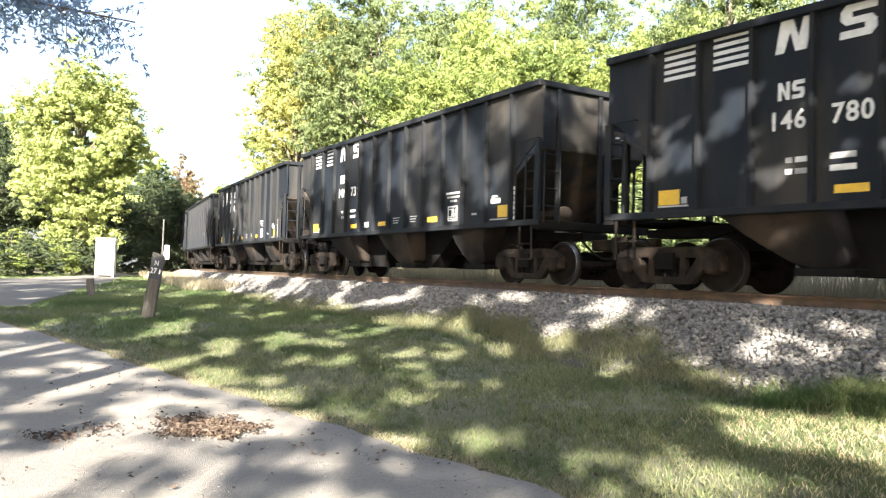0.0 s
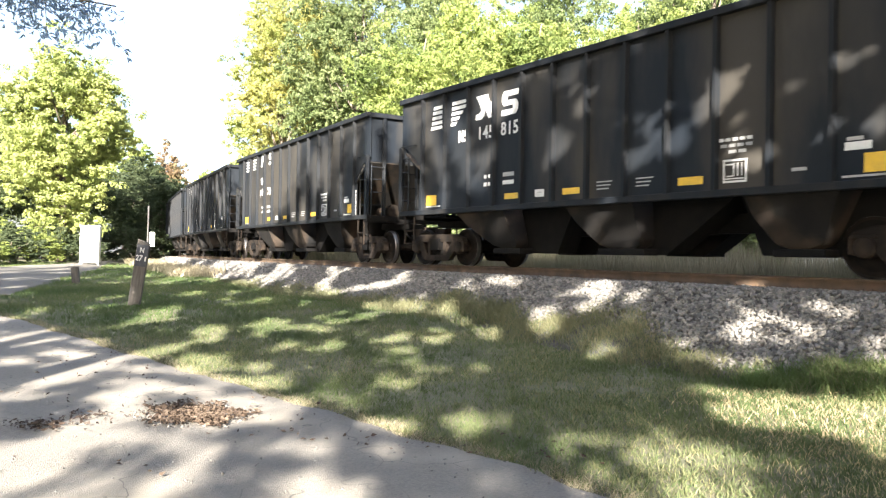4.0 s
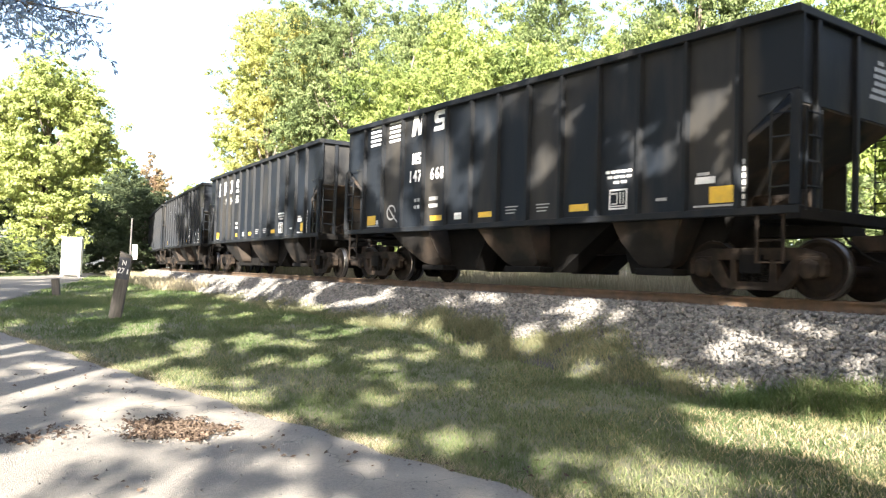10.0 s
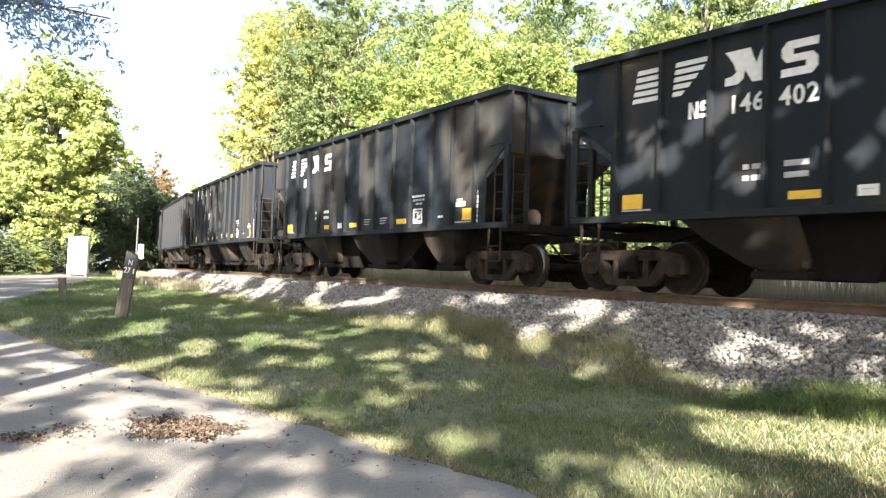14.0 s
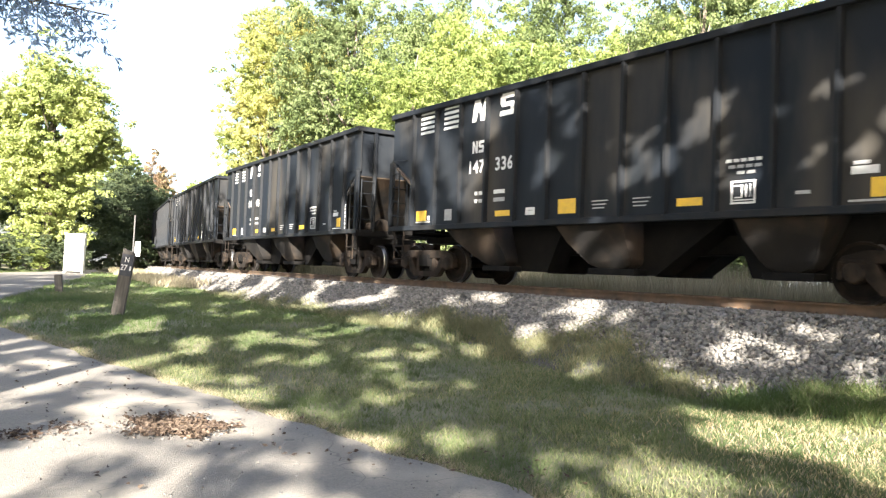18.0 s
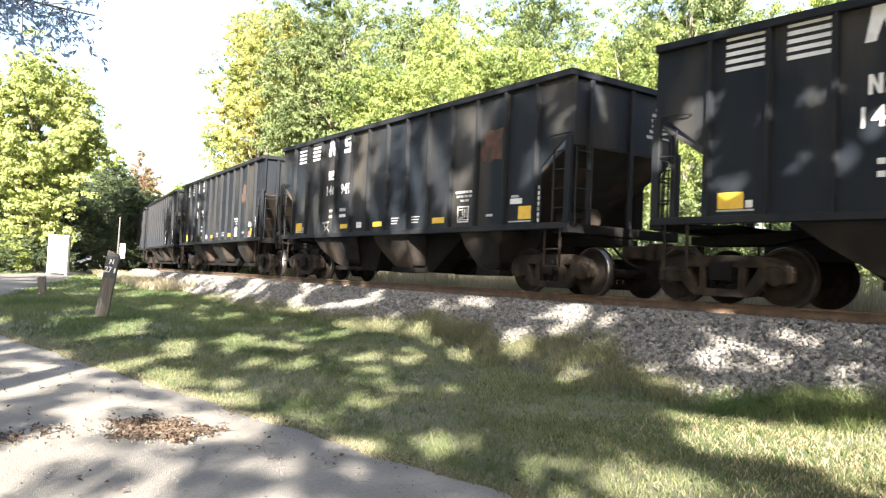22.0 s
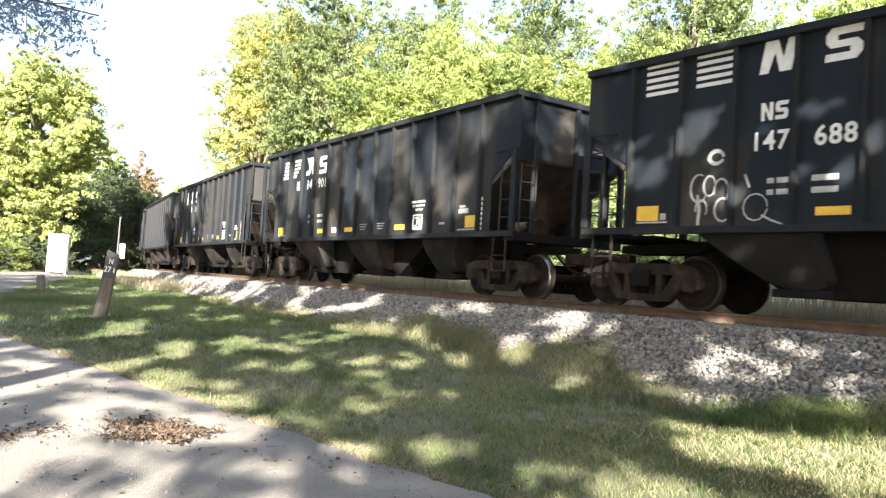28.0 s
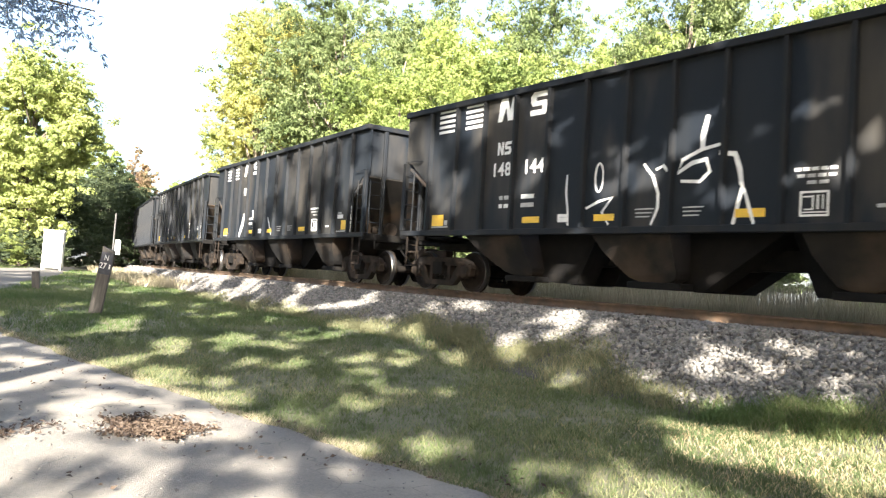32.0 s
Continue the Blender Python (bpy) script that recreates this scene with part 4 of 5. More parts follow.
def build_overhang():
    """The drooping branch at the upper left, of a tree that stands beside the road."""
    rnd = np.random.default_rng(55)
    tree = new("tree")
    bm = bmesh.new()
    root, fork, bend, tip = Vector((-9.9, 3.4, 0.0)), Vector((-9.3, 4.0, 4.6)), Vector((-5.5, 7.5, 4.35)), Vector((-3.7, 8.1, 4.2))
    bm_tube(bm, root, fork, 0.20, 0.14, 9)
    bm_tube(bm, fork, bend, 0.10, 0.022, 7)
    bm_tube(bm, bend, tip, 0.022, 0.008, 6)
    bm_tube(bm, fork, (-9.8, 4.6, 8.5), 0.13, 0.05, 8)
    twigs = []
    for i in range(96):
        a = bend.lerp(tip, rnd.uniform(-0.2, 0.86))
        b = a + Vector((rnd.uniform(-0.5, 0.5), rnd.uniform(-0.45, 0.45), rnd.uniform(-0.55, 0.25)))
        bm_tube(bm, a, b, 0.006, 0.002, 4)
        twigs += [a.lerp(b, g) for g in (0.35, 0.6, 0.8, 1.0)]
    part("trunk", bm, M_BARK, tree, "grey trunk with a long drooping branch")
    c = np.array([t[:] for t in twigs])
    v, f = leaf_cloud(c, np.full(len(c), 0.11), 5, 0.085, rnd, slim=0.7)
    part("leaf_spray", quick_mesh("leaf_spray", v, f, M_LEAF_SPRAY), None, tree, "narrow leaves with the sky's blue glare put into their colour")
    c2 = crown_points(60, 2.6, 5.6, 10.5, rnd, 0.2) + np.array([-9.8, 4.6, 0])
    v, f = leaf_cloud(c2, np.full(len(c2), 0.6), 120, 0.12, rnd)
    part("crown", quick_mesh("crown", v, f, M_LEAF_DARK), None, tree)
    tagged(tree, "roadside tree with a leafy branch drooping over the lane", "tree")


# ---- small fixed things ----
def text_mesh(body, size, mat, squeeze=1.0, thick=0.002):
    cu = bpy.data.curves.new("lettering", "FONT")
    cu.body, cu.size, cu.align_x, cu.align_y, cu.extrude = body, size, "CENTER", "CENTER", thick
    cu.resolution_u = 3
    cu.offset = size * 0.02
    ob = bpy.data.objects.new("lettering", cu)
    scene.collection.objects.link(ob)
    dg = bpy.context.evaluated_depsgraph_get()
    me = bpy.data.meshes.new_from_object(ob.evaluated_get(dg))
    bpy.data.objects.remove(ob)
    me.transform(Matrix.Diagonal((squeeze, 1, 1, 1)))
    me.materials.clear()
    me.materials.append(mat)
    return me


def build_milepost():
    x, y = -6.76, 16.1
    z = float(ground_z(x, y))
    post = new("milepost")
    bm = bmesh.new()
    bm_box(bm, -0.125, 0.125, -0.065, 0.065, -0.25, 1.36)
    for v in bm.verts:
        if v.co.z > 1:
            v.co.z += 0.07 if v.co.x < 0 else 0.0
    part("post_shaft", bm, M_POSTWOOD, post, "weathered grey timber", bevel=0.012)
    box_part("number_board", (-0.115, 0.115, -0.075, -0.0655, 0.85, 1.31), M_BLACKPLATE, post, "dark painted face")
    for body, zz, sz in (("N", 1.19, 0.15), ("27", 1.02, 0.17)):
        o = part("lettering", text_mesh(body, sz, M_WHITE, 0.8), None, post, "white painted characters")
        o.matrix_basis = Matrix.Translation((0.0 if body == "N" else -0.04, -0.0785, zz)) @ Matrix.Rotation(math.pi / 2, 4, "X")
    box_part("painted_bar", (0.075, 0.105, -0.0795, -0.0755, 0.97, 1.07), M_WHITE, post)
    post.matrix_basis = Matrix.Translation((x, y, z)) @ Matrix.Rotation(radians(12), 4, "Z") @ Matrix.Rotation(radians(7.0), 4, "Y")
    tagged(post, "leaning weathered timber milepost with white characters, in the grass", "milepost")
    x, y = -11.1, 22.3
    st = new("wooden_stump")
    box_part("stump_shaft", (-0.1, 0.1, -0.09, 0.09, -0.2, 0.52), M_POSTWOOD, st, bevel=0.015)
    st.matrix_basis = Matrix.Translation((x, y, float(ground_z(x, y)))) @ Matrix.Rotation(0.3, 4, "Z") @ Matrix.Rotation(radians(-6), 4, "Y")
    tagged(st, "short leaning grey timber stub in the lawn", "wooden post")


def build_case():
    x, y = -20.85, 43.4
    z = float(ground_z(x, y))
    c = new("relay_case")
    box_part("case_body", (-0.5, 0.5, -0.42, 0.42, 0.14, 2.22), M_CASE, c, "white enamelled sheet steel", bevel=0.02)
    bm = bmesh.new()
    bm_box(bm, -0.55, 0.55, -0.48, 0.48, 2.2, 2.26)
    part("case_roof", bm, M_CASE, c, bevel=0.015)
    for sx in (-1, 1):
        d = box_part("case_door", (min(0.02 * sx, 0.46 * sx), max(0.02 * sx, 0.46 * sx), -0.445, -0.421, 0.22, 2.12), M_CASE, c, bevel=0.006)
        box_part("door_handle", (0.07 * sx - 0.015, 0.07 * sx + 0.015, -0.475, -0.446, 1.05, 1.25), M_GREYMETAL, d)
        for yy in (-0.34, 0.34):
            box_part("case_leg", (0.46 * sx - 0.05, 0.46 * sx + 0.05, yy - 0.05, yy + 0.05, -0.1, 0.14), M_GREYMETAL, c)
    c.matrix_basis = Matrix.Translation((x, y, z)) @ Matrix.Rotation(radians(18), 4, "Z")
    tagged(c, "white upright trackside equipment case standing on short legs in the sun", "equipment case")
    x, y = at(-27, 3.9)
    p = new("marker_pole")
    bm = bmesh.new()
    bm_tube(bm, (0, 0, -0.3), (0, 0, 3.4), 0.045, 0.045, 8)
    part("pole", bm, M_DARKMETAL, p)
    box_part("pole_sign", (0.09, 0.36, -0.03, -0.012, 1.15, 1.95), M_CASE, p, "small white plate", bevel=0.004)
    box_part("sign_bracket", (-0.02, 0.34, -0.011, 0.03, 1.5, 1.56), M_DARKMETAL, p)
    p.matrix_basis = Matrix.Translation((x, y, float(ground_z(x, y)))) @ Matrix.Rotation(radians(20), 4, "Z")
    tagged(p, "thin dark pole with a small white plate beside the track", "sign pole")


def build_litter():
    """A heap of brown leaf crumbs and chips beside the edge of the lane, and single leaves around it."""
    rnd = np.random.default_rng(9)
    pts = []
    for cx, cy, a, b, n in ((-2.35, 7.15, 0.52, 0.55, 1500), (-2.25, 6.95, 0.42, 0.30, 700), (-2.65, 7.35, 0.35, 0.45, 300), (-3.5, 6.5, 0.35, 0.25, 160),
                            (-3.25, 6.9, 0.3, 0.25, 60), (-2.5, 7.2, 2.2, 1.4, 80), (0.2, 6.2, 1.6, 0.7, 50), (-4.4, 9.8, 1.5, 2.0, 50), (-2.4, 5.4, 1.3, 0.4, 14)):
        u = rnd.normal(size=(n, 2))
        u = u / np.linalg.norm(u, axis=1)[:, None] * rnd.random((n, 1)) ** 0.6
        pts.append(u * np.array([a, b]) * (0.8 + 0.3 * np.sin(5 * np.arctan2(u[:, 1:], u[:, :1]))) + (cx, cy))
    p = np.concatenate(pts)
    z = ground_z(p[:, 0], p[:, 1]) + 0.036 + rnd.random(len(p)) * 0.035
    c = np.concatenate([p, z[:, None]], 1)
    v, f = leaf_cloud(c, np.full(len(c), 0.012), 1, 0.052, rnd)
    v[:, 2] = np.maximum(v[:, 2], np.repeat(z - 0.003, 4))
    tagged(new("leaf_litter", quick_mesh("leaf_litter", v, f, M_LITTER)), "patch of dead brown leaves and debris on the asphalt", "dead leaves", kind="stuff")


def build_grit():
    """Small stones and crumbs on the lane and along its edge."""
    lift = lambda s, q, x, y: float(ground_z(x, y)) + 0.028
    edge_only = lambda s, q, rnd: q < edge_q(s) + 0.02 or rnd.random() > 0.2 + 0.8 * math.exp(-(q - edge_q(s)) * 3.5)
    scatter_stones("road_grit", 5200, -2, 14, 7.8, 12.5, 0.010, 5, lift, M_STONE, "small stones strewn along the edge of the lane", edge_only)

    def off_patch(s, q, rnd):
        x, y = at(s, q)
        return ((x + 2.35) / 0.6) ** 2 + ((y - 7.1) / 0.55) ** 2 > rnd.uniform(0.3, 1.2)
    s, q = s_q(-2.35, 7.1)
    scatter_stones("road_grit", 620, float(s) - 0.75, float(s) + 0.75, float(q) - 0.75, float(q) + 0.75, 0.015, 6, lift, M_STONE, "pale pebbles lying among the dead leaves", off_patch)


# ---- the train ----
HL, HW, ZB, ZT = 6.64, 1.608, 1.232, 4.209
GRIDS = {False: (-5.65, 0.9417), True: (-5.63, 0.921)}    # first post and spacing, for the two builds of car
PITCH = 14.961
BOGIE_X, AXLE, WHEEL_R = 5.63, 0.889, 0.457
SHEET_Y = 1.50


def panel_x(i, slanted=False):
    """Middle of the panel i of 14; the end ones are wider."""
    first, step = GRIDS[slanted]
    if i == 1:
        return (first - HL) / 2
    if i == 14:
        return (first + 12 * step + HL) / 2
    return first + step * (i - 1.5)


def make_bogie(car, x0):
    bm = bmesh.new()
    bm_box(bm, -0.18, 0.18, -1.15, 1.15, 0.38, 0.66)
    bm_tube(bm, (0, 0, 0.6), (0, 0, 0.78), 0.2, 0.2, 12)
    bm_box(bm, -0.62, -0.5, -0.8, 0.8, 0.32, 0.44)
    bm_box(bm, 0.5, 0.62, -0.8, 0.8, 0.32, 0.44)
    bog = part("bogie", bm, M_UNDER, car, "grimy cast steel bogie, coloured darker for the shade under the car")
    bog.matrix_basis = Matrix.Translation((x0, 0, 0))
    for side in (-1, 1):
        bm = bmesh.new()
        y0, y1 = sorted((side * 0.93, side * 1.08))
        bm_prism(bm, [(-1.14, 0.52), (-1.06, 0.68), (-0.74, 0.77), (0.74, 0.77), (1.06, 0.68), (1.14, 0.52), (1.05, 0.47), (0.70, 0.58), (-0.70, 0.58), (-1.05, 0.47)], y0, y1)
        bm_prism(bm, [(-0.40, 0.12), (0.40, 0.12), (0.44, 0.25), (-0.44, 0.25)], y0, y1)
        for k in (-1, 1):
            bm_prism(bm, [(k * 0.36, 0.12), (k * 0.40, 0.27), (k * 0.62, 0.60), (k * 0.86, 0.60), (k * 0.72, 0.34), (k * 0.52, 0.14)][::k], y0, y1)
            bm_prism(bm, [(k * 0.26, 0.22), (k * 0.40, 0.22), (k * 0.38, 0.62), (k * 0.28, 0.62)][::k], y0, y1)
            bm_prism(bm, [(k * 1.04, 0.34), (k * 1.13, 0.36), (k * 1.12, 0.62), (k * 1.03, 0.58)][::k], y0, y1)
        part("side_frame", bm, M_BOGIE, bog, "rusty cast side frame", bevel=0.012)
        for k in (-1, 1):
            bm = bmesh.new()
            rings = [(0.165, 0.93), (0.165, 1.08), (0.135, 1.12), (0.08, 1.135)]
            bm_lathe(bm, [(r, side * y) for r, y in rings], 16)
            cap = part("axle_box", bm, M_BOGIE, bog)
            cap.matrix_basis = Matrix.Translation((k * AXLE, 0, WHEEL_R))
            bm = bmesh.new()
            bm_box(bm, k * AXLE - 0.17, k * AXLE + 0.17, min(side * 0.92, side * 1.1), max(side * 0.92, side * 1.1), 0.575, 0.64)
            part("bearing_adapter", bm, M_BOGIE, bog, bevel=0.01)
        for dx in (-0.17, 0.0, 0.17):
            bm = bmesh.new()              # a coil, as one ridged column
            bm_lathe(bm, [(0.072 if k % 2 else 0.05, 0.25 + k * 0.018) for k in range(13)], 10)
            for v in bm.verts:
                v.co = Vector((v.co.x + dx, v.co.z + side * 1.0, v.co.y))
            part("spring", bm, M_UNDER, bog)
    sets = []
    for k in (-1, 1):
        bm = bmesh.new()
        for side in (-1, 1):
            n0 = len(bm.faces)
            rings = [(0.10, 0.66), (0.13, 0.68), (0.33, 0.715), (0.39, 0.69), (0.485, 0.686), (0.485, 0.712), (0.462, 0.724),
                     (0.457, 0.80), (0.445, 0.822), (0.40, 0.822), (0.385, 0.805), (0.34, 0.765), (0.16, 0.775), (0.13, 0.83), (0.08, 0.84)]
            bm_lathe(bm, [(r, side * y) for r, y in rings], 36)
            bm.faces.ensure_lookup_table()
            for fc in bm.faces[n0 + 6 * 36:n0 + 8 * 36]:
                fc.material_index = 1
        bm_lathe(bm, [(0.08, -0.95), (0.08, 0.95)], 14)
        me = finish(bm, "wheelset", M_WHEEL)
        me.materials.append(M_TREAD)
        w = part("wheelset", me, None, bog, "spinning rusty wheels on one axle with bright treads")
        w.matrix_basis = Matrix.Translation((k * AXLE, 0, WHEEL_R))
        sets.append(w)
    return bog


def make_car(slanted):
    """A black open-top coal hopper: x forward, the near side at negative y, z from the rail top."""
    car = new("coal_hopper_car")
    first, step = GRIDS[slanted]
    outline = [(-5.77, ZB + 0.02), (5.77, ZB + 0.02), (5.77, 2.45), (6.42, 2.95), (HL, 2.95), (HL, ZT - 0.06), (-HL, ZT - 0.06), (-HL, 2.95), (-6.42, 2.95), (-5.77, 2.45)]
    for side in (-1, 1):
        y0, y1 = sorted((side * SHEET_Y, side * (SHEET_Y - 0.03)))
        bm = bmesh.new()
        bm_prism(bm, outline, y0, y1)
        part("side_sheet", bm, M_STEEL, car, "black side sheet with dusty streaks")
        bm = bmesh.new()
        y0, y1 = sorted((side * (SHEET_Y - 0.1), side * HW))
        bm_prism(bm, [(-HL, ZT - 0.13), (HL, ZT - 0.13), (HL, ZT), (-HL, ZT)], y0, y1)
        part("top_chord", bm, M_POST, car, bevel=0.012)
        bm = bmesh.new()
        y0, y1 = sorted((side * (SHEET_Y - 0.04), side * (HW - 0.03)))
        bm_prism(bm, [(-HL, ZB), (HL, ZB), (HL, ZB + 0.12), (-HL, ZB + 0.12)], y0, y1)
        part("side_sill", bm, M_POST, car, bevel=0.01)
    bm = bmesh.new()
    bm_box(bm, -0.05, 0.05, -0.045, 0.045, ZB + 0.1, ZT - 0.12)
    for v in bm.verts:                     # hat section: narrower on the outside
        if v.co.y < 0:
            v.co.x *= 0.62
    post = finish(bm, "side_post", M_POST)
    for side in (-1, 1):
        for i in range(1, 14):
            o = part("side_post", post, None, car)
            o.matrix_basis = Matrix.Translation((first + step * (i - 1), side * (SHEET_Y + 0.048), 0)) @ Matrix.Rotation(0 if side < 0 else math.pi, 4, "Z")
    for end in (-1, 1):
        E = lambda x: end * x
        bm = bmesh.new()
        x0, x1 = sorted((E(HL - 0.13), E(HL - 0.10)))
        bm_box(bm, x0, x1, -SHEET_Y + 0.02, SHEET_Y - 0.02, 2.85, ZT - 0.06)
        part("end_sheet", bm, M_STEEL, car, "black end sheet")
        bm = bmesh.new()
        bm_prism(bm, [(E(HL - 0.12), 2.88), (E(HL - 0.12), 2.82), (E(4.1), 1.22), (E(4.0), 1.30)][::end], -SHEET_Y + 0.02, SHEET_Y - 0.02)
        part("slope_sheet", bm, M_SLOPE, car, "rust-stained sloping hopper end sheet")
        bm = bmesh.new()
        x0, x1 = sorted((E(HL - 0.16), E(HL)))
        bm_box(bm, x0, x1, -HW + 0.12, HW - 0.12, ZT - 0.131, ZT - 0.002)
        part("end_chord", bm, M_POST, car, bevel=0.012)
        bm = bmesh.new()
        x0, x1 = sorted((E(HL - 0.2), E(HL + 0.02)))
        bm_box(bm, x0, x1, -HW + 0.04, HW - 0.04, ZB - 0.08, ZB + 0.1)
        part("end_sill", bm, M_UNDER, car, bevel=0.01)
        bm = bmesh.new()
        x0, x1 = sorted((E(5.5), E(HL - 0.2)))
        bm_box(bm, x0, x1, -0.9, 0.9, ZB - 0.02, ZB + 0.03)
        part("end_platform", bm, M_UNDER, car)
        for side in (-1, 1):
            bm = bmesh.new()
            x0, x1 = sorted((E(HL - 0.14), E(HL)))
            y0, y1 = sorted((side * (SHEET_Y + 0.005), side * (HW - 0.01)))
            bm_box(bm, x0, x1, y0, y1, ZB + 0.121, 2.98)
            part("corner_post", bm, M_POST, car, bevel=0.008)
            bm = bmesh.new()
            x0, x1 = sorted((E(HL - 0.098), E(HL - 0.02)))
            ye = 0.12 if side > 0 else -1.03
            bm_box(bm, x0, x1, ye - 0.05, ye + 0.05, ZB + 0.1, ZT - 0.132)
            part("end_post", bm, M_POST, car, bevel=0.01)
            # ladder on the side, in the opening
            bm = bmesh.new()
            for z in (1.62, 1.98, 2.34, 2.68):
                bm_tube(bm, (E(6.18), side * 1.575, z), (E(HL - 0.1), side * 1.575, z), 0.014, 0.014, 6)
            bm_tube(bm, (E(6.2), side * 1.575, ZB + 0.1), (E(6.2), side * 1.575, 2.74), 0.02, 0.02, 6)
            part("side_ladder", bm, M_POST, car)
            bm = bmesh.new()
            for z in (1.62, 1.98, 2.34, 2.68):
                bm_tube(bm, (E(HL + 0.03), side * 1.46, z), (E(HL + 0.03), side * 1.05, z), 0.014, 0.014, 6)
            for yy in (1.46, 1.05):
                bm_tube(bm, (E(HL + 0.03), side * yy, ZB + 0.05), (E(HL + 0.03), side * yy, 2.74), 0.018, 0.018, 6)
            part("end_ladder", bm, M_POST, car)
            bm = bmesh.new()
            bm_path(bm, [(E(5.98), side * 1.50, 2.99), (E(5.98), side * 1.575, 2.99), (E(HL - 0.06), side * 1.575, 3.01), (E(HL - 0.06), side * 1.50, 3.01)], 0.013)
            part("grab_iron", bm, M_POST, car)
            # stirrup step under the corner
            bm = bmesh.new()
            for xx in (5.95, 6.36):
                bm_box(bm, min(E(xx), E(xx + 0.05)), max(E(xx), E(xx + 0.05)), side * 1.53 - 0.012, side * 1.53 + 0.012, 0.52, ZB)
            for z in (0.52, 0.84):
                bm_box(bm, min(E(5.951), E(6.409)), max(E(5.951), E(6.409)), side * 1.53 - 0.02, side * 1.53 + 0.02, z, z + 0.03)
            part("stirrup_step", bm, M_BOGIE, car)
        bm = bmesh.new()
        x0, x1 = sorted((E(HL), E(PITCH / 2 - 0.14)))
        bm_box(bm, x0, x1, -0.12, 0.12, 0.74, 0.98)
        x0, x1 = sorted((E(PITCH / 2 - 0.2), E(PITCH / 2 - 0.005)))
        bm_box(bm, x0, x1, -0.18, 0.14, 0.70, 1.02)
        part("coupler", bm, M_BOGIE, car, "rusty knuckle coupler", bevel=0.02)
        bm = bmesh.new()
        bm_path(bm, [(E(HL + 0.05 + 0.68 * f), -0.42 + 0.25 * f, 0.95 - 0.42 * math.sin(math.pi * 0.5 * min(1, f * 1.3)) + 0.05 * f) for f in (0, 0.17, 0.33, 0.5, 0.67, 0.83, 1)], 0.026)
        part("brake_hose", bm, M_UNDER, car)
        bm = bmesh.new()
        bm_prism(bm, [(E(3.95), 1.25), (E(3.85), 1.25), (E(5.2), 0.98), (E(HL), 0.98), (E(HL), 1.12), (E(5.4), 1.16)][::end], -0.35, 0.35)
        part("draft_sill", bm, M_UNDER, car)
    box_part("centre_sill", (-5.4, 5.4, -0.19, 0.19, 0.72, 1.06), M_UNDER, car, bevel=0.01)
    # discharge pockets: sloping faces flush with the side, recesses between them with shade in their near-black colour,
    # open under the middle
    def trapeze(tl, tr, bl, br, z1, z0, f):
        """The part of a pocket's outline between two heights: f of the way down."""
        l = lambda t: tl + (bl - tl) * t
        r = lambda t: tr + (br - tr) * t
        u, v = f
        return [(l(u), z1 + (z0 - z1) * u), (r(u), z1 + (z0 - z1) * u), (r(v), z1 + (z0 - z1) * v), (l(v), z1 + (z0 - z1) * v)]
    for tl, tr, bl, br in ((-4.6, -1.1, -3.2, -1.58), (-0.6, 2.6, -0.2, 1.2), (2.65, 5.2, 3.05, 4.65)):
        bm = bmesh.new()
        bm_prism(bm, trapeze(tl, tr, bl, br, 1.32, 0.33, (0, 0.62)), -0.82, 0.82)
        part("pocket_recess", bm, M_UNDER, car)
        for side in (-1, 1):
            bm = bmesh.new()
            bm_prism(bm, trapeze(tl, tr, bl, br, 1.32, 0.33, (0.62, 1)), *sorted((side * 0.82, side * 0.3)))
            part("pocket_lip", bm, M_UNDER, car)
    for tl, tr, bl, br in ((-4.5, -2.7, -3.2, -2.4), (-0.85, 0.9, -0.05, 0.95), (3.05, 4.62, 3.5, 4.2)):
        for side in (-1, 1):
            bm = bmesh.new()
            l = lambda f: tl + (bl - tl) * f
            r = lambda f: tr + (br - tr) * f
            rim = [(tl, 1.33), (tr, 1.33), (r(0.45), 0.92), (r(0.8), 0.6), (r(0.9) - 0.05, 0.49), (r(1) - 0.2, 0.42),
                   (l(1) + 0.2, 0.42), (l(0.92) + 0.03, 0.49), (l(0.8), 0.6), (l(0.45) - 0.04, 0.92)]
            bm_prism(bm, rim, *sorted((side * 1.455, side * 0.83)))
            for v in bm.verts:                # the face leans in towards the gate
                if abs(v.co.y) > 1.4:
                    v.co.y *= 1 - 0.23 * max(0.0, (1.2 - v.co.z) / 0.8) ** 1.3
            pk = part("hopper_pocket", bm, M_CHUTE, car, "dusty discharge pocket face", bevel=0.02)
            y0, y1 = sorted((side * 1.2, side * 0.8))
            box_part("pocket_gate", (bl - 0.05, br + 0.05, y0, y1, 0.31, 0.43), M_UNDER, pk, bevel=0.012)
    bm = bmesh.new()
    bm_tube(bm, (-5.05, 0.5, 1.62), (-5.95, 0.5, 1.62), 0.16, 0.16, 12)
    part("air_reservoir", bm, M_UNDER, car)
    bm = bmesh.new()
    bm_tube(bm, (5.35, -0.55, 1.5), (6.1, -0.55, 1.5), 0.13, 0.13, 12)
    bm_tube(bm, (6.1, -0.55, 1.5), (6.3, -0.55, 1.5), 0.19, 0.19, 12)
    part("brake_cylinder", bm, M_BOGIE, car)
    for x0 in (-BOGIE_X, BOGIE_X):
        make_bogie(car, x0)
    return tagged(car, "black open-top coal hopper car with ribbed dusty sides, rolling", "freight car", group="cars of the coal train")


PLATES = {}


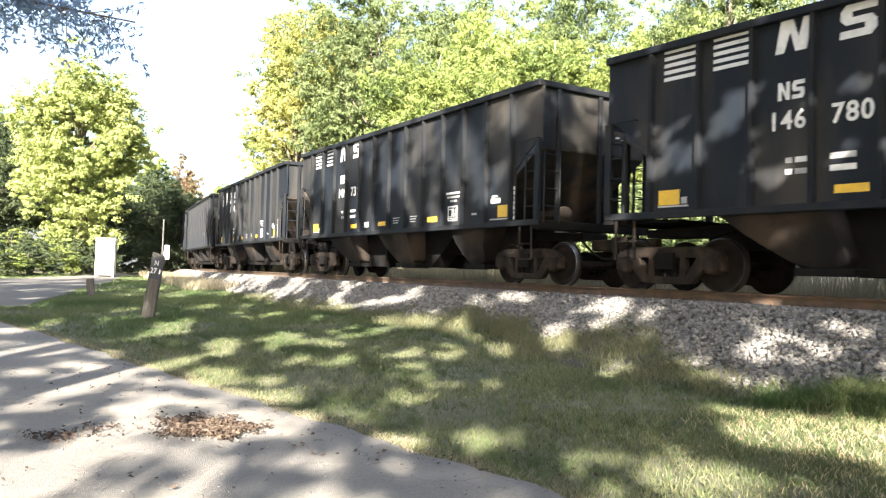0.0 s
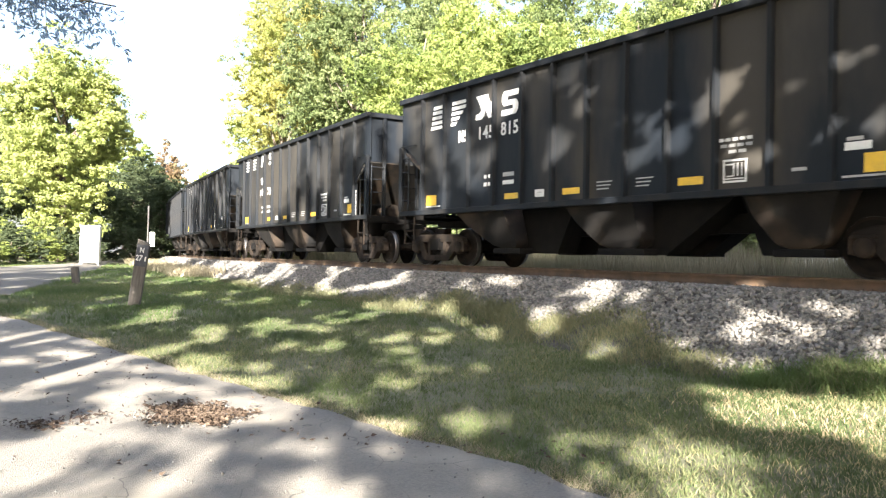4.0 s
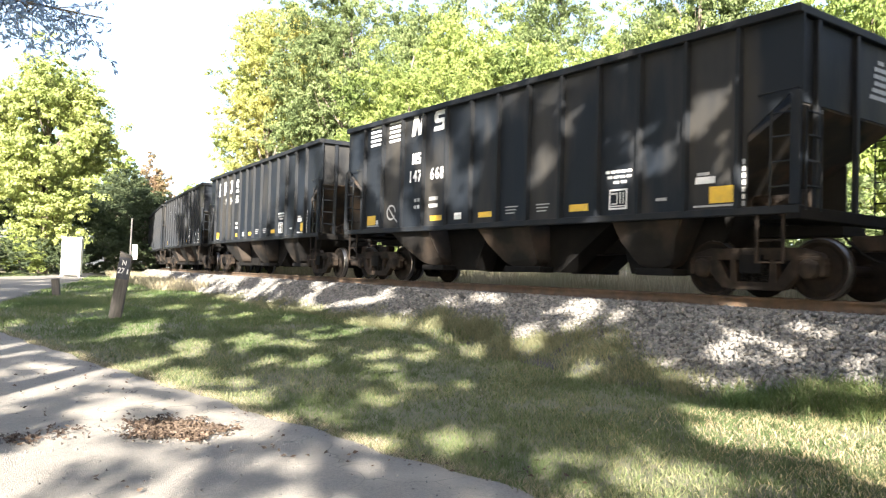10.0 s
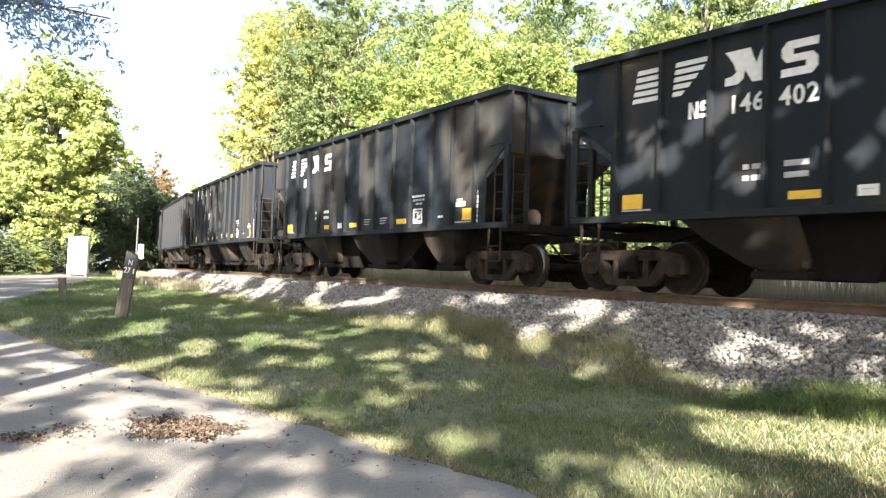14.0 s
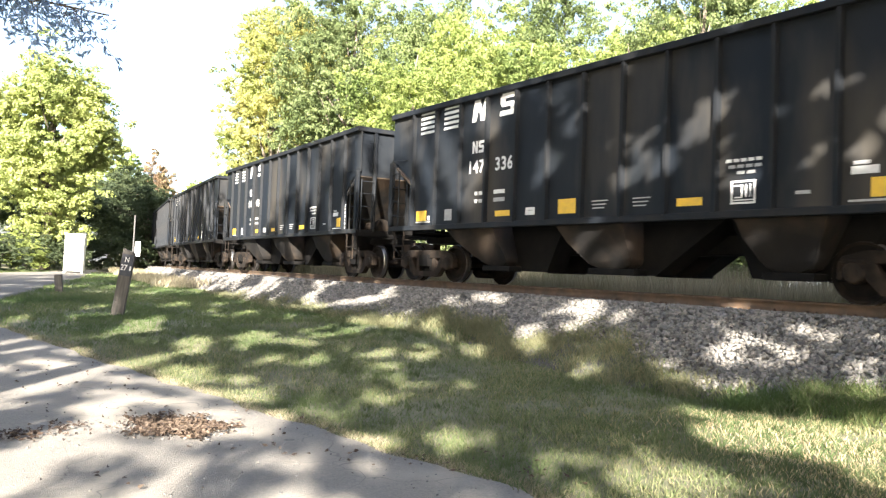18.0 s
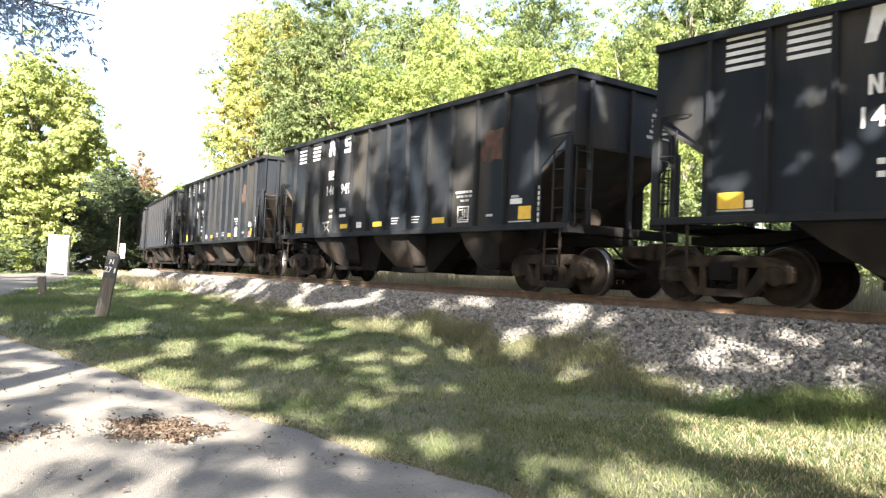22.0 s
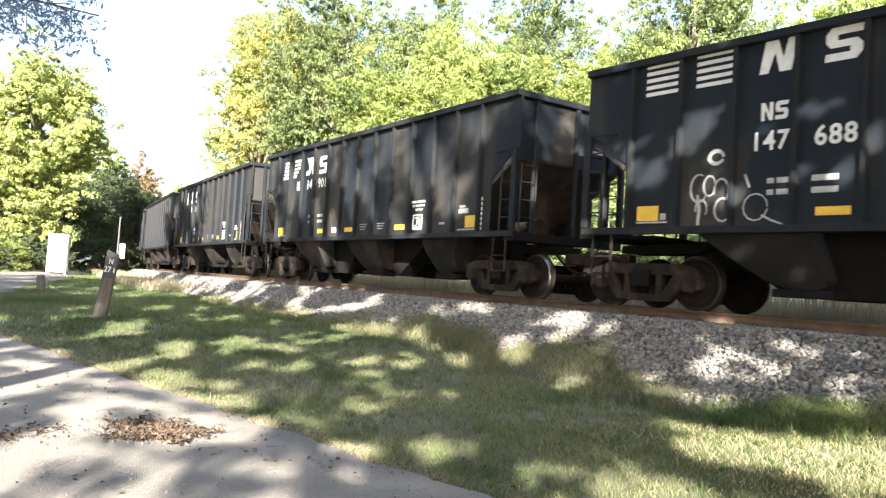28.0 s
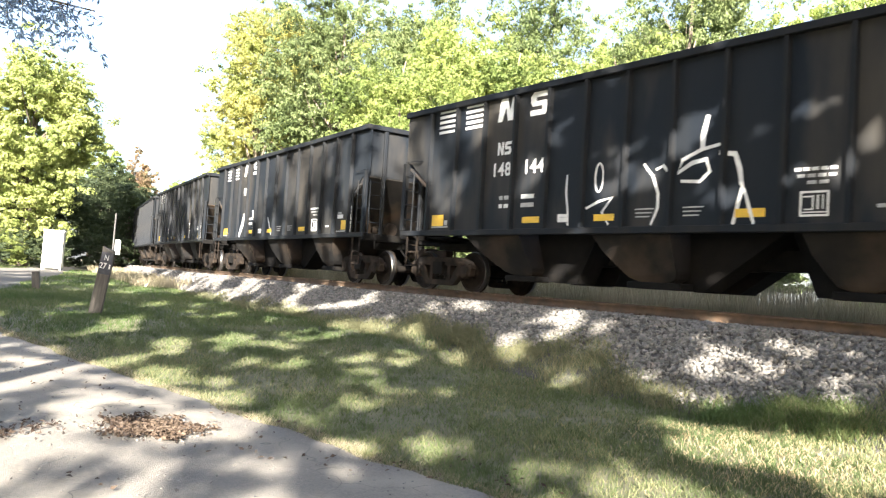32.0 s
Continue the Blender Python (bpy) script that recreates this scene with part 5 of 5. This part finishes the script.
def plate_mesh(points, mat):
    """A flat painted shape on the side: (x, z) points, facing negative y."""
    key = (tuple(points), mat.name)
    if key not in PLATES:
        bm = bmesh.new()
        bm_prism(bm, points, -0.004, 0.0)
        PLATES[key] = finish(bm, "stencil", mat)
    return PLATES[key]


def rect(w, h):
    return [(-w / 2, -h / 2), (w / 2, -h / 2), (w / 2, h / 2), (-w / 2, h / 2)]


def mark(car, name, points, mat, x, z, label=""):
    o = part(name, plate_mesh(points, mat), None, car, label)
    o.matrix_basis = Matrix.Translation((x, -SHEET_Y - 0.0012, z))
    return o


def digits(car, body, x, z, size=0.39):
    for c in body + "8":
        if (c, size) not in PLATES:
            PLATES[(c, size)] = text_mesh(c, size, M_WHITE, 0.92)
    step = 1.17 * max(v.co.x for v in PLATES[("8", size)].vertices) * 2
    for i, c in enumerate(body):
        o = part("number_digit", PLATES[(c, size)], None, car, "white stencilled digit")
        o.matrix_basis = Matrix.Translation((x + (i - (len(body) - 1) / 2) * step, -SHEET_Y - 0.004, z)) @ Matrix.Rotation(math.pi / 2, 4, "X")


EN = [(-0.32, -0.24), (-0.16, -0.24), (-0.05, 0.06), (0.04, -0.24), (0.24, -0.24), (0.34, 0.24), (0.18, 0.24), (0.10, -0.04), (0.0, 0.24), (-0.22, 0.24)]
UPRIGHT = [(-0.30, -0.24), (-0.12, -0.24), (-0.12, 0.06), (0.12, -0.24), (0.30, -0.24), (0.30, 0.24), (0.12, 0.24), (0.12, -0.06), (-0.12, 0.24), (-0.30, 0.24)]
ESS = [(-0.30, -0.24), (0.20, -0.24), (0.29, -0.15), (0.29, -0.03), (0.21, 0.05), (-0.10, 0.05), (-0.10, 0.13), (0.29, 0.13), (0.30, 0.24), (-0.20, 0.24),
       (-0.29, 0.15), (-0.29, 0.03), (-0.21, -0.05), (0.10, -0.05), (0.10, -0.13), (-0.29, -0.13)]


HORSE_N = [(-0.36, 0.27), (0.06, 0.27), (0.154, 0.02), (0.238, 0.20), (0.27, 0.27), (0.36, 0.27), (0.35, -0.26), (0.098, -0.26), (-0.023, -0.05), (-0.05, -0.19),
           (-0.145, -0.26), (-0.36, -0.26), (-0.35, -0.14), (-0.229, -0.12), (-0.164, -0.06), (-0.22, 0.08), (-0.30, 0.20)]


def livery(car, number, slanted, rnd):
    P = lambda i: panel_x(i, slanted)
    zl = 3.56 if slanted else 3.83
    sc = lambda pts, a, b: [(round(x * a, 4), round(z * b, 4)) for x, z in pts]
    for j in range(5):
        if slanted:
            z, h, lean = zl + 0.24 - j * 0.12, 0.039, 0.02
            for l0, l1, r0, r1 in ((-5.215, -5.31, -4.72, -4.72), (-4.45, -4.50, -3.78, -4.28)):
                l, r = l0 + (l1 - l0) * j / 4, r0 + (r1 - r0) * j / 4
                cut = 0.055 if r1 != r0 else 0.0
                mark(car, "logo_stripe", [(round(l - lean - l0, 3), -h), (round(r - cut - l0, 3), -h), (round(r - l0, 3), h), (round(l - l0, 3), h)], M_WHITE, l0, z, "white slanted logo stripe")
        else:
            for x in (-5.11, -4.16):
                mark(car, "logo_stripe", rect(0.61, 0.062), M_WHITE, x, zl + 0.235 - j * 0.1175, "white logo stripe")
    if slanted:
        mark(car, "logo_block", HORSE_N, M_WHITE, -3.20, zl - 0.01, "white slanted logo block")
        mark(car, "logo_block", sc(ESS, 0.92, 1.08), M_WHITE, -2.38, zl - 0.04, "white curved logo block")
        zi, xi, zn, xa, xb = 3.0, -4.0, 2.97, -3.2, -2.38
    else:
        mark(car, "logo_block", sc(EN, 0.86, 1.0), M_WHITE, -3.14, zl + 0.01, "white slanted logo block")
        mark(car, "logo_block", sc(ESS, 0.84, 0.98), M_WHITE, -2.21, zl + 0.01, "white curved logo block")
        zi, xi, zn, xa, xb = 3.03, -3.16, 2.58, -3.22, -2.28
    mark(car, "initial_block", sc(UPRIGHT, 0.30, 0.56), M_WHITE, xi - 0.11, zi, "white painted initial")
    mark(car, "initial_block", sc(ESS, 0.32, 0.56), M_WHITE, xi + 0.11, zi, "white painted initial")
    if number:
        a, b = number.split()
        digits(car, a, xa, zn)
        digits(car, b, xb, zn)
    faint = lambda f: M_WHITE if rnd.random() < f else M_FADED
    for z in (2.0, 1.83):
        for dx, w in ((-0.10, 0.10), (0.08, 0.17)):
            mark(car, "stencil_bar", rect(w, 0.08), faint(0.3), -3.08 + dx, z)
        mark(car, "stencil_bar", rect(0.36, 0.085), faint(0.45), -2.40, z)
    mark(car, "yellow_patch", rect(0.42, 0.25), M_YELLOW, -5.28, 1.58, "yellow reflective square")
    mark(car, "stencil_bar", rect(0.60, 0.028), M_FADED, -5.20, 1.43)
    if not slanted:
        mark(car, "white_patch", rect(0.11, 0.11), faint(0.4), -4.98, 1.52)
    if number in ("147 400", "146 792", "147 336"):
        mark(car, "white_patch", rect(0.27, 0.26), M_FADED, -4.19, 1.57)
    if number in ("146 792", "146 949"):
        mark(car, "rust_patch", [(-0.34, -0.30), (-0.1, -0.36), (0.12, -0.30), (0.36, -0.33), (0.38, 0.0), (0.33, 0.12), (0.36, 0.34), (0.1, 0.30), (-0.08, 0.34), (-0.26, 0.2), (-0.22, 0.05), (-0.38, -0.06)], M_RUST, P(12) - 0.02, 3.05, "bare rusty patch")
    mark(car, "yellow_patch", rect(0.47, 0.12), M_YELLOW, -2.28, 1.53, "yellow reflective strip")
    if number == "147 336":
        mark(car, "yellow_patch", rect(0.46, 0.28), M_YELLOW, -0.40, 1.59, "yellow reflective square")
    else:
        if number == "147 853":
            mark(car, "yellow_patch", rect(0.12, 0.46), M_YELLOW, -2.0, 1.82, "upright yellow reflective strip")
        mark(car, "yellow_patch", rect(0.46, 0.12), M_YELLOW, P(7) + 0.03, 1.53, "yellow reflective strip")
    mark(car, "yellow_patch", rect(0.48, 0.13), M_YELLOW, P(10) - 0.02, 1.53, "yellow reflective strip")
    mark(car, "white_patch", rect(0.27, 0.15), M_WHITE, -1.42, 1.54)
    mark(car, "stencil_bar", rect(0.15, 0.025), M_FADED, -1.42, 1.555)
    for p in (8, 9):
        for j in range(3):
            mark(car, "stencil_bar", rect(0.38 - 0.05 * j, 0.022), M_FADED, P(p) - 0.04 - 0.02 * j, 1.65 - 0.065 * j)
    x, t = P(11) - (0.13 if slanted else 0.01), 1.63
    for dx, dz, w, h in ((0, 0.165, 0.41, 0.03), (0, -0.165, 0.41, 0.03), (-0.19, 0, 0.03, 0.30), (0.19, 0, 0.03, 0.30), (0.05, 0.02, 0.025, 0.20), (-0.02, 0.02, 0.020, 0.20),
                         (0.12, 0.02, 0.016, 0.20), (-0.08, -0.08, 0.12, 0.02), (-0.09, 0.10, 0.14, 0.02), (0.0, -0.12, 0.33, 0.018)):
        mark(car, "stencil_bar", rect(w, h), M_WHITE, x + dx, t + dz)
    for j, (w, n) in enumerate(((0.62, 5), (0.58, 4), (0.34, 2))):
        for i in range(n):
            mark(car, "stencil_bar", rect(round(w / n * 0.76, 3), 0.05), M_WHITE if j == 0 else M_FADED, x + 0.02 * j + w * (i - (n - 1) / 2) / n, 2.12 - j * 0.095)
    mark(car, "stencil_bar", rect(0.22, 0.05), M_FADED, P(12) - 0.02, 1.57)
    x = P(13)
    mark(car, "yellow_patch", rect(0.46, 0.26), M_YELLOW, x + 0.19, 2.25 if number == "146 508" else 1.58, "yellow reflective square")
    mark(car, "stencil_bar", rect(0.72, 0.03), M_FADED, x + 0.03, 1.41)
    if number == "146 792":
        mark(car, "pink_patch", rect(0.18, 0.15), M_PINK, x - 0.16, 1.51, "small faded pink square")
    mark(car, "stencil_bar", rect(0.36, 0.11), faint(0.7), x - 0.12, 1.82)
    mark(car, "stencil_bar", rect(0.22, 0.05), M_FADED, x - 0.16, 1.92)
    for j in range(7):
        mark(car, "stencil_bar", rect(0.05, 0.075), faint(0.5), P(13) + (0.53 if slanted else 0.55), 1.42 + 0.105 * j)
    for j, w in enumerate((0.2, 0.42, 0.46, 0.42, 0.56, 0.72)):
        key = ("end", w)
        if key not in PLATES:
            bm = bmesh.new()
            bm_box(bm, 0, 0.004, -w / 2, w / 2, -0.032, 0.032)
            PLATES[key] = finish(bm, "stencil", M_FADED)
        o = part("stencil_bar", PLATES[key], None, car)
        o.matrix_basis = Matrix.Translation((HL - 0.0992, 0.98, 3.82 - 0.115 * j))


def stroke(pts, width):
    """A painted line along (x, z) points as a flat band."""
    pts = [Vector(p) for p in pts]
    left, right = [], []
    for i, p in enumerate(pts):
        t = (pts[min(i + 1, len(pts) - 1)] - pts[max(i - 1, 0)]).normalized()
        w = width * (0.55 + 0.45 * math.sin(math.pi * (i + 0.5) / len(pts)))
        n = Vector((-t.y, t.x)) * w / 2
        left.append(p + n)
        right.append(p - n)
    bm = bmesh.new()
    a = [bm.verts.new((p.x, 0, p.y)) for p in left]
    b = [bm.verts.new((p.x, 0, p.y)) for p in right]
    for i in range(len(pts) - 1):
        bm.faces.new((a[i], b[i], b[i + 1], a[i + 1]))
    return bm


def arc(cx, cz, rx, rz, a0, a1, n=12):
    return [(cx + rx * math.cos(radians(a0 + (a1 - a0) * i / n)), cz + rz * math.sin(radians(a0 + (a1 - a0) * i / n))) for i in range(n + 1)]


def graffiti(car, strokes, mat, label):
    for i, (pts, w) in enumerate(strokes):
        o = part("spray_stroke", stroke(pts, w), mat, car, label)
        o.matrix_basis = Matrix.Translation((0, -SHEET_Y - 0.003 - 0.0006 * i, 0))


def tag_cars(cars):
    """Loose sprayed lines on a few of the cars."""
    x = panel_x
    a = x(3) - 0.1
    graffiti(cars[19], [(arc(a, 1.95, 0.15, 0.22, 60, 330), 0.04), (arc(a + 0.18, 1.98, 0.10, 0.16, 0, 360), 0.035), (arc(a + 0.28, 2.42, 0.12, 0.10, 0, 340), 0.07),
                        (arc(a + 0.38, 1.90, 0.12, 0.18, 200, -60), 0.035), (arc(a + 0.05, 1.62, 0.10, 0.14, 200, -40), 0.035), (arc(a + 0.42, 1.60, 0.14, 0.18, 30, 360), 0.035),
                        ([(a - 0.02, 1.85), (a + 0.02, 1.6), (a, 1.37)], 0.06), (arc(x(4) - 0.1, 1.62, 0.19, 0.20, 0, 350), 0.025), ([(x(4), 1.5), (x(4) + 0.15, 1.42), (x(4) + 0.32, 1.36)], 0.03),
                        ([(x(4) - 0.28, 2.12), (x(4) - 0.2, 1.92)], 0.04)], M_FADED, "pale sprayed lines")
    graffiti(cars[22], [([(x(6) + 0.05, 2.35), (x(6) + 0.04, 2.0), (x(6) + 0.1, 1.7), (x(6) + 0.12, 1.4)], 0.05), (arc(x(7) - 0.12, 2.25, 0.09, 0.26, 0, 360, 16), 0.045),
                        ([(x(7) - 0.4, 1.70), (x(7) - 0.1, 1.82), (x(7) + 0.2, 1.88), (x(7) - 0.02, 1.62), (x(7) + 0.14, 1.40)], 0.06),
                        ([(x(8) - 0.1, 2.42), (x(8) + 0.1, 2.20), (x(8) + 0.22, 1.9), (x(8) + 0.22, 1.65), (x(8) + 0.1, 1.38)], 0.06), ([(x(8) + 0.16, 2.3), (x(8) + 0.3, 2.36), (x(8) + 0.48, 2.16)], 0.06)],
             M_WHITE, "white sprayed lines")
    graffiti(cars[22], [([(x(9) + 0.15, 3.1), (x(9) + 0.08, 2.8), (x(9) + 0.07, 2.55)], 0.10),
                        ([(x(9) + 0.42, 2.62), (x(9) + 0.05, 2.56), (x(9) - 0.28, 2.42), (x(9) - 0.36, 2.22), (x(9) - 0.1, 2.36), (x(9) + 0.15, 2.40), (x(9) + 0.22, 2.2), (x(9) + 0.05, 2.05), (x(9) - 0.3, 2.08)], 0.075),
                        ([(x(10) - 0.15 - 0.42, 2.48), (x(10) - 0.15 - 0.15, 2.44), (x(10) - 0.15 - 0.06, 2.2), (x(10) - 0.15 - 0.02, 1.95)], 0.09), ([(x(10) - 0.15 + 0.0, 1.95), (x(10) - 0.15 - 0.08, 1.6), (x(10) - 0.15 - 0.14, 1.36)], 0.07),
                        ([(x(10) - 0.15 + 0.02, 1.9), (x(10) - 0.15 + 0.12, 1.6), (x(10) - 0.15 + 0.2, 1.36)], 0.06)], M_WHITE, "white sprayed lines")
    graffiti(cars[23], [([(x(4) - 0.35, 1.38), (x(4) - 0.05, 1.75), (x(4) + 0.15, 2.2)], 0.22), ([(x(4) + 0.15, 2.2), (x(4) + 0.25, 1.8), (x(4) + 0.38, 1.4)], 0.2), ([(x(5) + 0.1, 2.3), (x(5) + 0.25, 1.9), (x(5) + 0.2, 1.5)], 0.12),
                        ([(x(7) - 0.2, 2.0), (x(7), 1.7), (x(7) + 0.2, 1.4)], 0.08)], M_WHITE, "blocky white sprayed shapes")
    a = x(4) - 0.1
    graffiti(cars[16], [(arc(a, 1.60, 0.12, 0.08, 0, 340), 0.05), ([(a - 0.25, 1.66), (a + 0.2, 1.68)], 0.06), ([(a - 0.12, 1.42), (a + 0.05, 1.52), (a + 0.22, 1.40)], 0.05)], M_FADED, "small pale sprayed mark")
    a = x(3) - 0.05
    graffiti(cars[8], [(arc(a, 1.75, 0.2, 0.18, 0, 330), 0.05), ([(a - 0.15, 1.9), (a + 0.1, 1.65), (a + 0.3, 1.5)], 0.04)], M_FADED, "small pale sprayed mark")
    graffiti(cars[19], [(arc(x(9) - 0.05, 1.7, 0.3, 0.3, 20, 320), 0.07), (arc(x(9) + 0.05, 1.68, 0.18, 0.2, 60, 380), 0.06)], M_WHITE, "white sprayed loop")


NUMBERS = ["", "146 780", "148 731", "146 427", "145 815", "148 733", "146 508", "145 626", "147 668", "145 551", "146 402", "", "147 702", "147 336",
           "147 400", "147 853", "146 949", "146 792", "145 808", "147 688", "144 901", "145 361", "148 144", "", "", "", "", "", "", ""]
SLANTED = {2, 3, 6, 8, 9, 10, 17, 19, 20}


# small unevenness of the train's speed: seconds, metres ahead of the steady run
EASE_T = [0, 4, 8, 10, 12, 14, 16.5, 18, 20, 22, 27, 30, 32]
EASE_S = [-0.10, -0.10, -0.08, 0.04, 0.20, 0.22, 0.22, 0.10, -0.06, -0.15, -0.18, -0.10, -0.04]


def run(t):
    """Metres that the train has gone at t seconds."""
    return 9.518 * t + 0.00412 * t * t + float(np.interp(t, EASE_T, EASE_S))


def car_pose(k, t):
    """Car k at t seconds: both bogies on the curve, the body leaning a little with the track."""
    s = 13.326 + run(t) - k * PITCH
    xa, ya, _ = track(s - BOGIE_X)
    xb, yb, _ = track(s + BOGIE_X)
    th = math.atan2(yb - ya, xb - xa)
    return Matrix.Translation(((xa + xb) / 2, (ya + yb) / 2, RAIL_Z)) @ Matrix.Rotation(th, 4, "Z") @ Matrix.Rotation(0.0125, 4, "X")


def build_train():
    rnd = random.Random(12)
    masters, cars = {}, []
    for k in range(-1, 29):
        kind = k in SLANTED
        if kind in masters:
            cars.append(copy_thing(masters[kind], Matrix.Identity(4)))
        else:
            masters[kind] = make_car(kind)
            cars.append(masters[kind])
    for i, car in enumerate(cars):
        k = i - 1
        livery(car, NUMBERS[i], k in SLANTED, rnd)
        if NUMBERS[i]:
            car["label"] = "black open-top coal hopper car with ribbed dusty sides, numbered " + NUMBERS[i]
    tag_cars(cars)
    return cars


def motions(cars):
    times = [i * 0.5 for i in range(65)]
    for i, car in enumerate(cars):
        walk(car, [(t, car_pose(i - 1, t)) for t in times])
    # the wheels roll without slipping
    ticks = [2 * i / FPS for i in range(481)]
    first = {}
    for car in cars:
        n = 0
        for bog in car.children:
            for w in bog.children:
                if not w.name.startswith("wheelset"):
                    continue
                if n not in first:
                    x = w.location.x
                    walk(w, [(t, pose(x, 0, WHEEL_R, 0, math.degrees(run(t) / WHEEL_R), 0)) for t in ticks])
                    first[n] = w
                else:
                    w.rotation_mode = "QUATERNION"
                    d = w.animation_data_create()
                    d.action = first[n].animation_data.action
                    d.action_slot = first[n].animation_data.action_slot
                n += 1


# ---- build ----
build_ground()
build_road()
build_drive()
build_track()
build_milepost()
build_case()
build_trees()
build_shade_trees()
build_overhang()
train = build_train()
build_litter()
build_grit()
build_ballast()
build_grass()
motions(train)
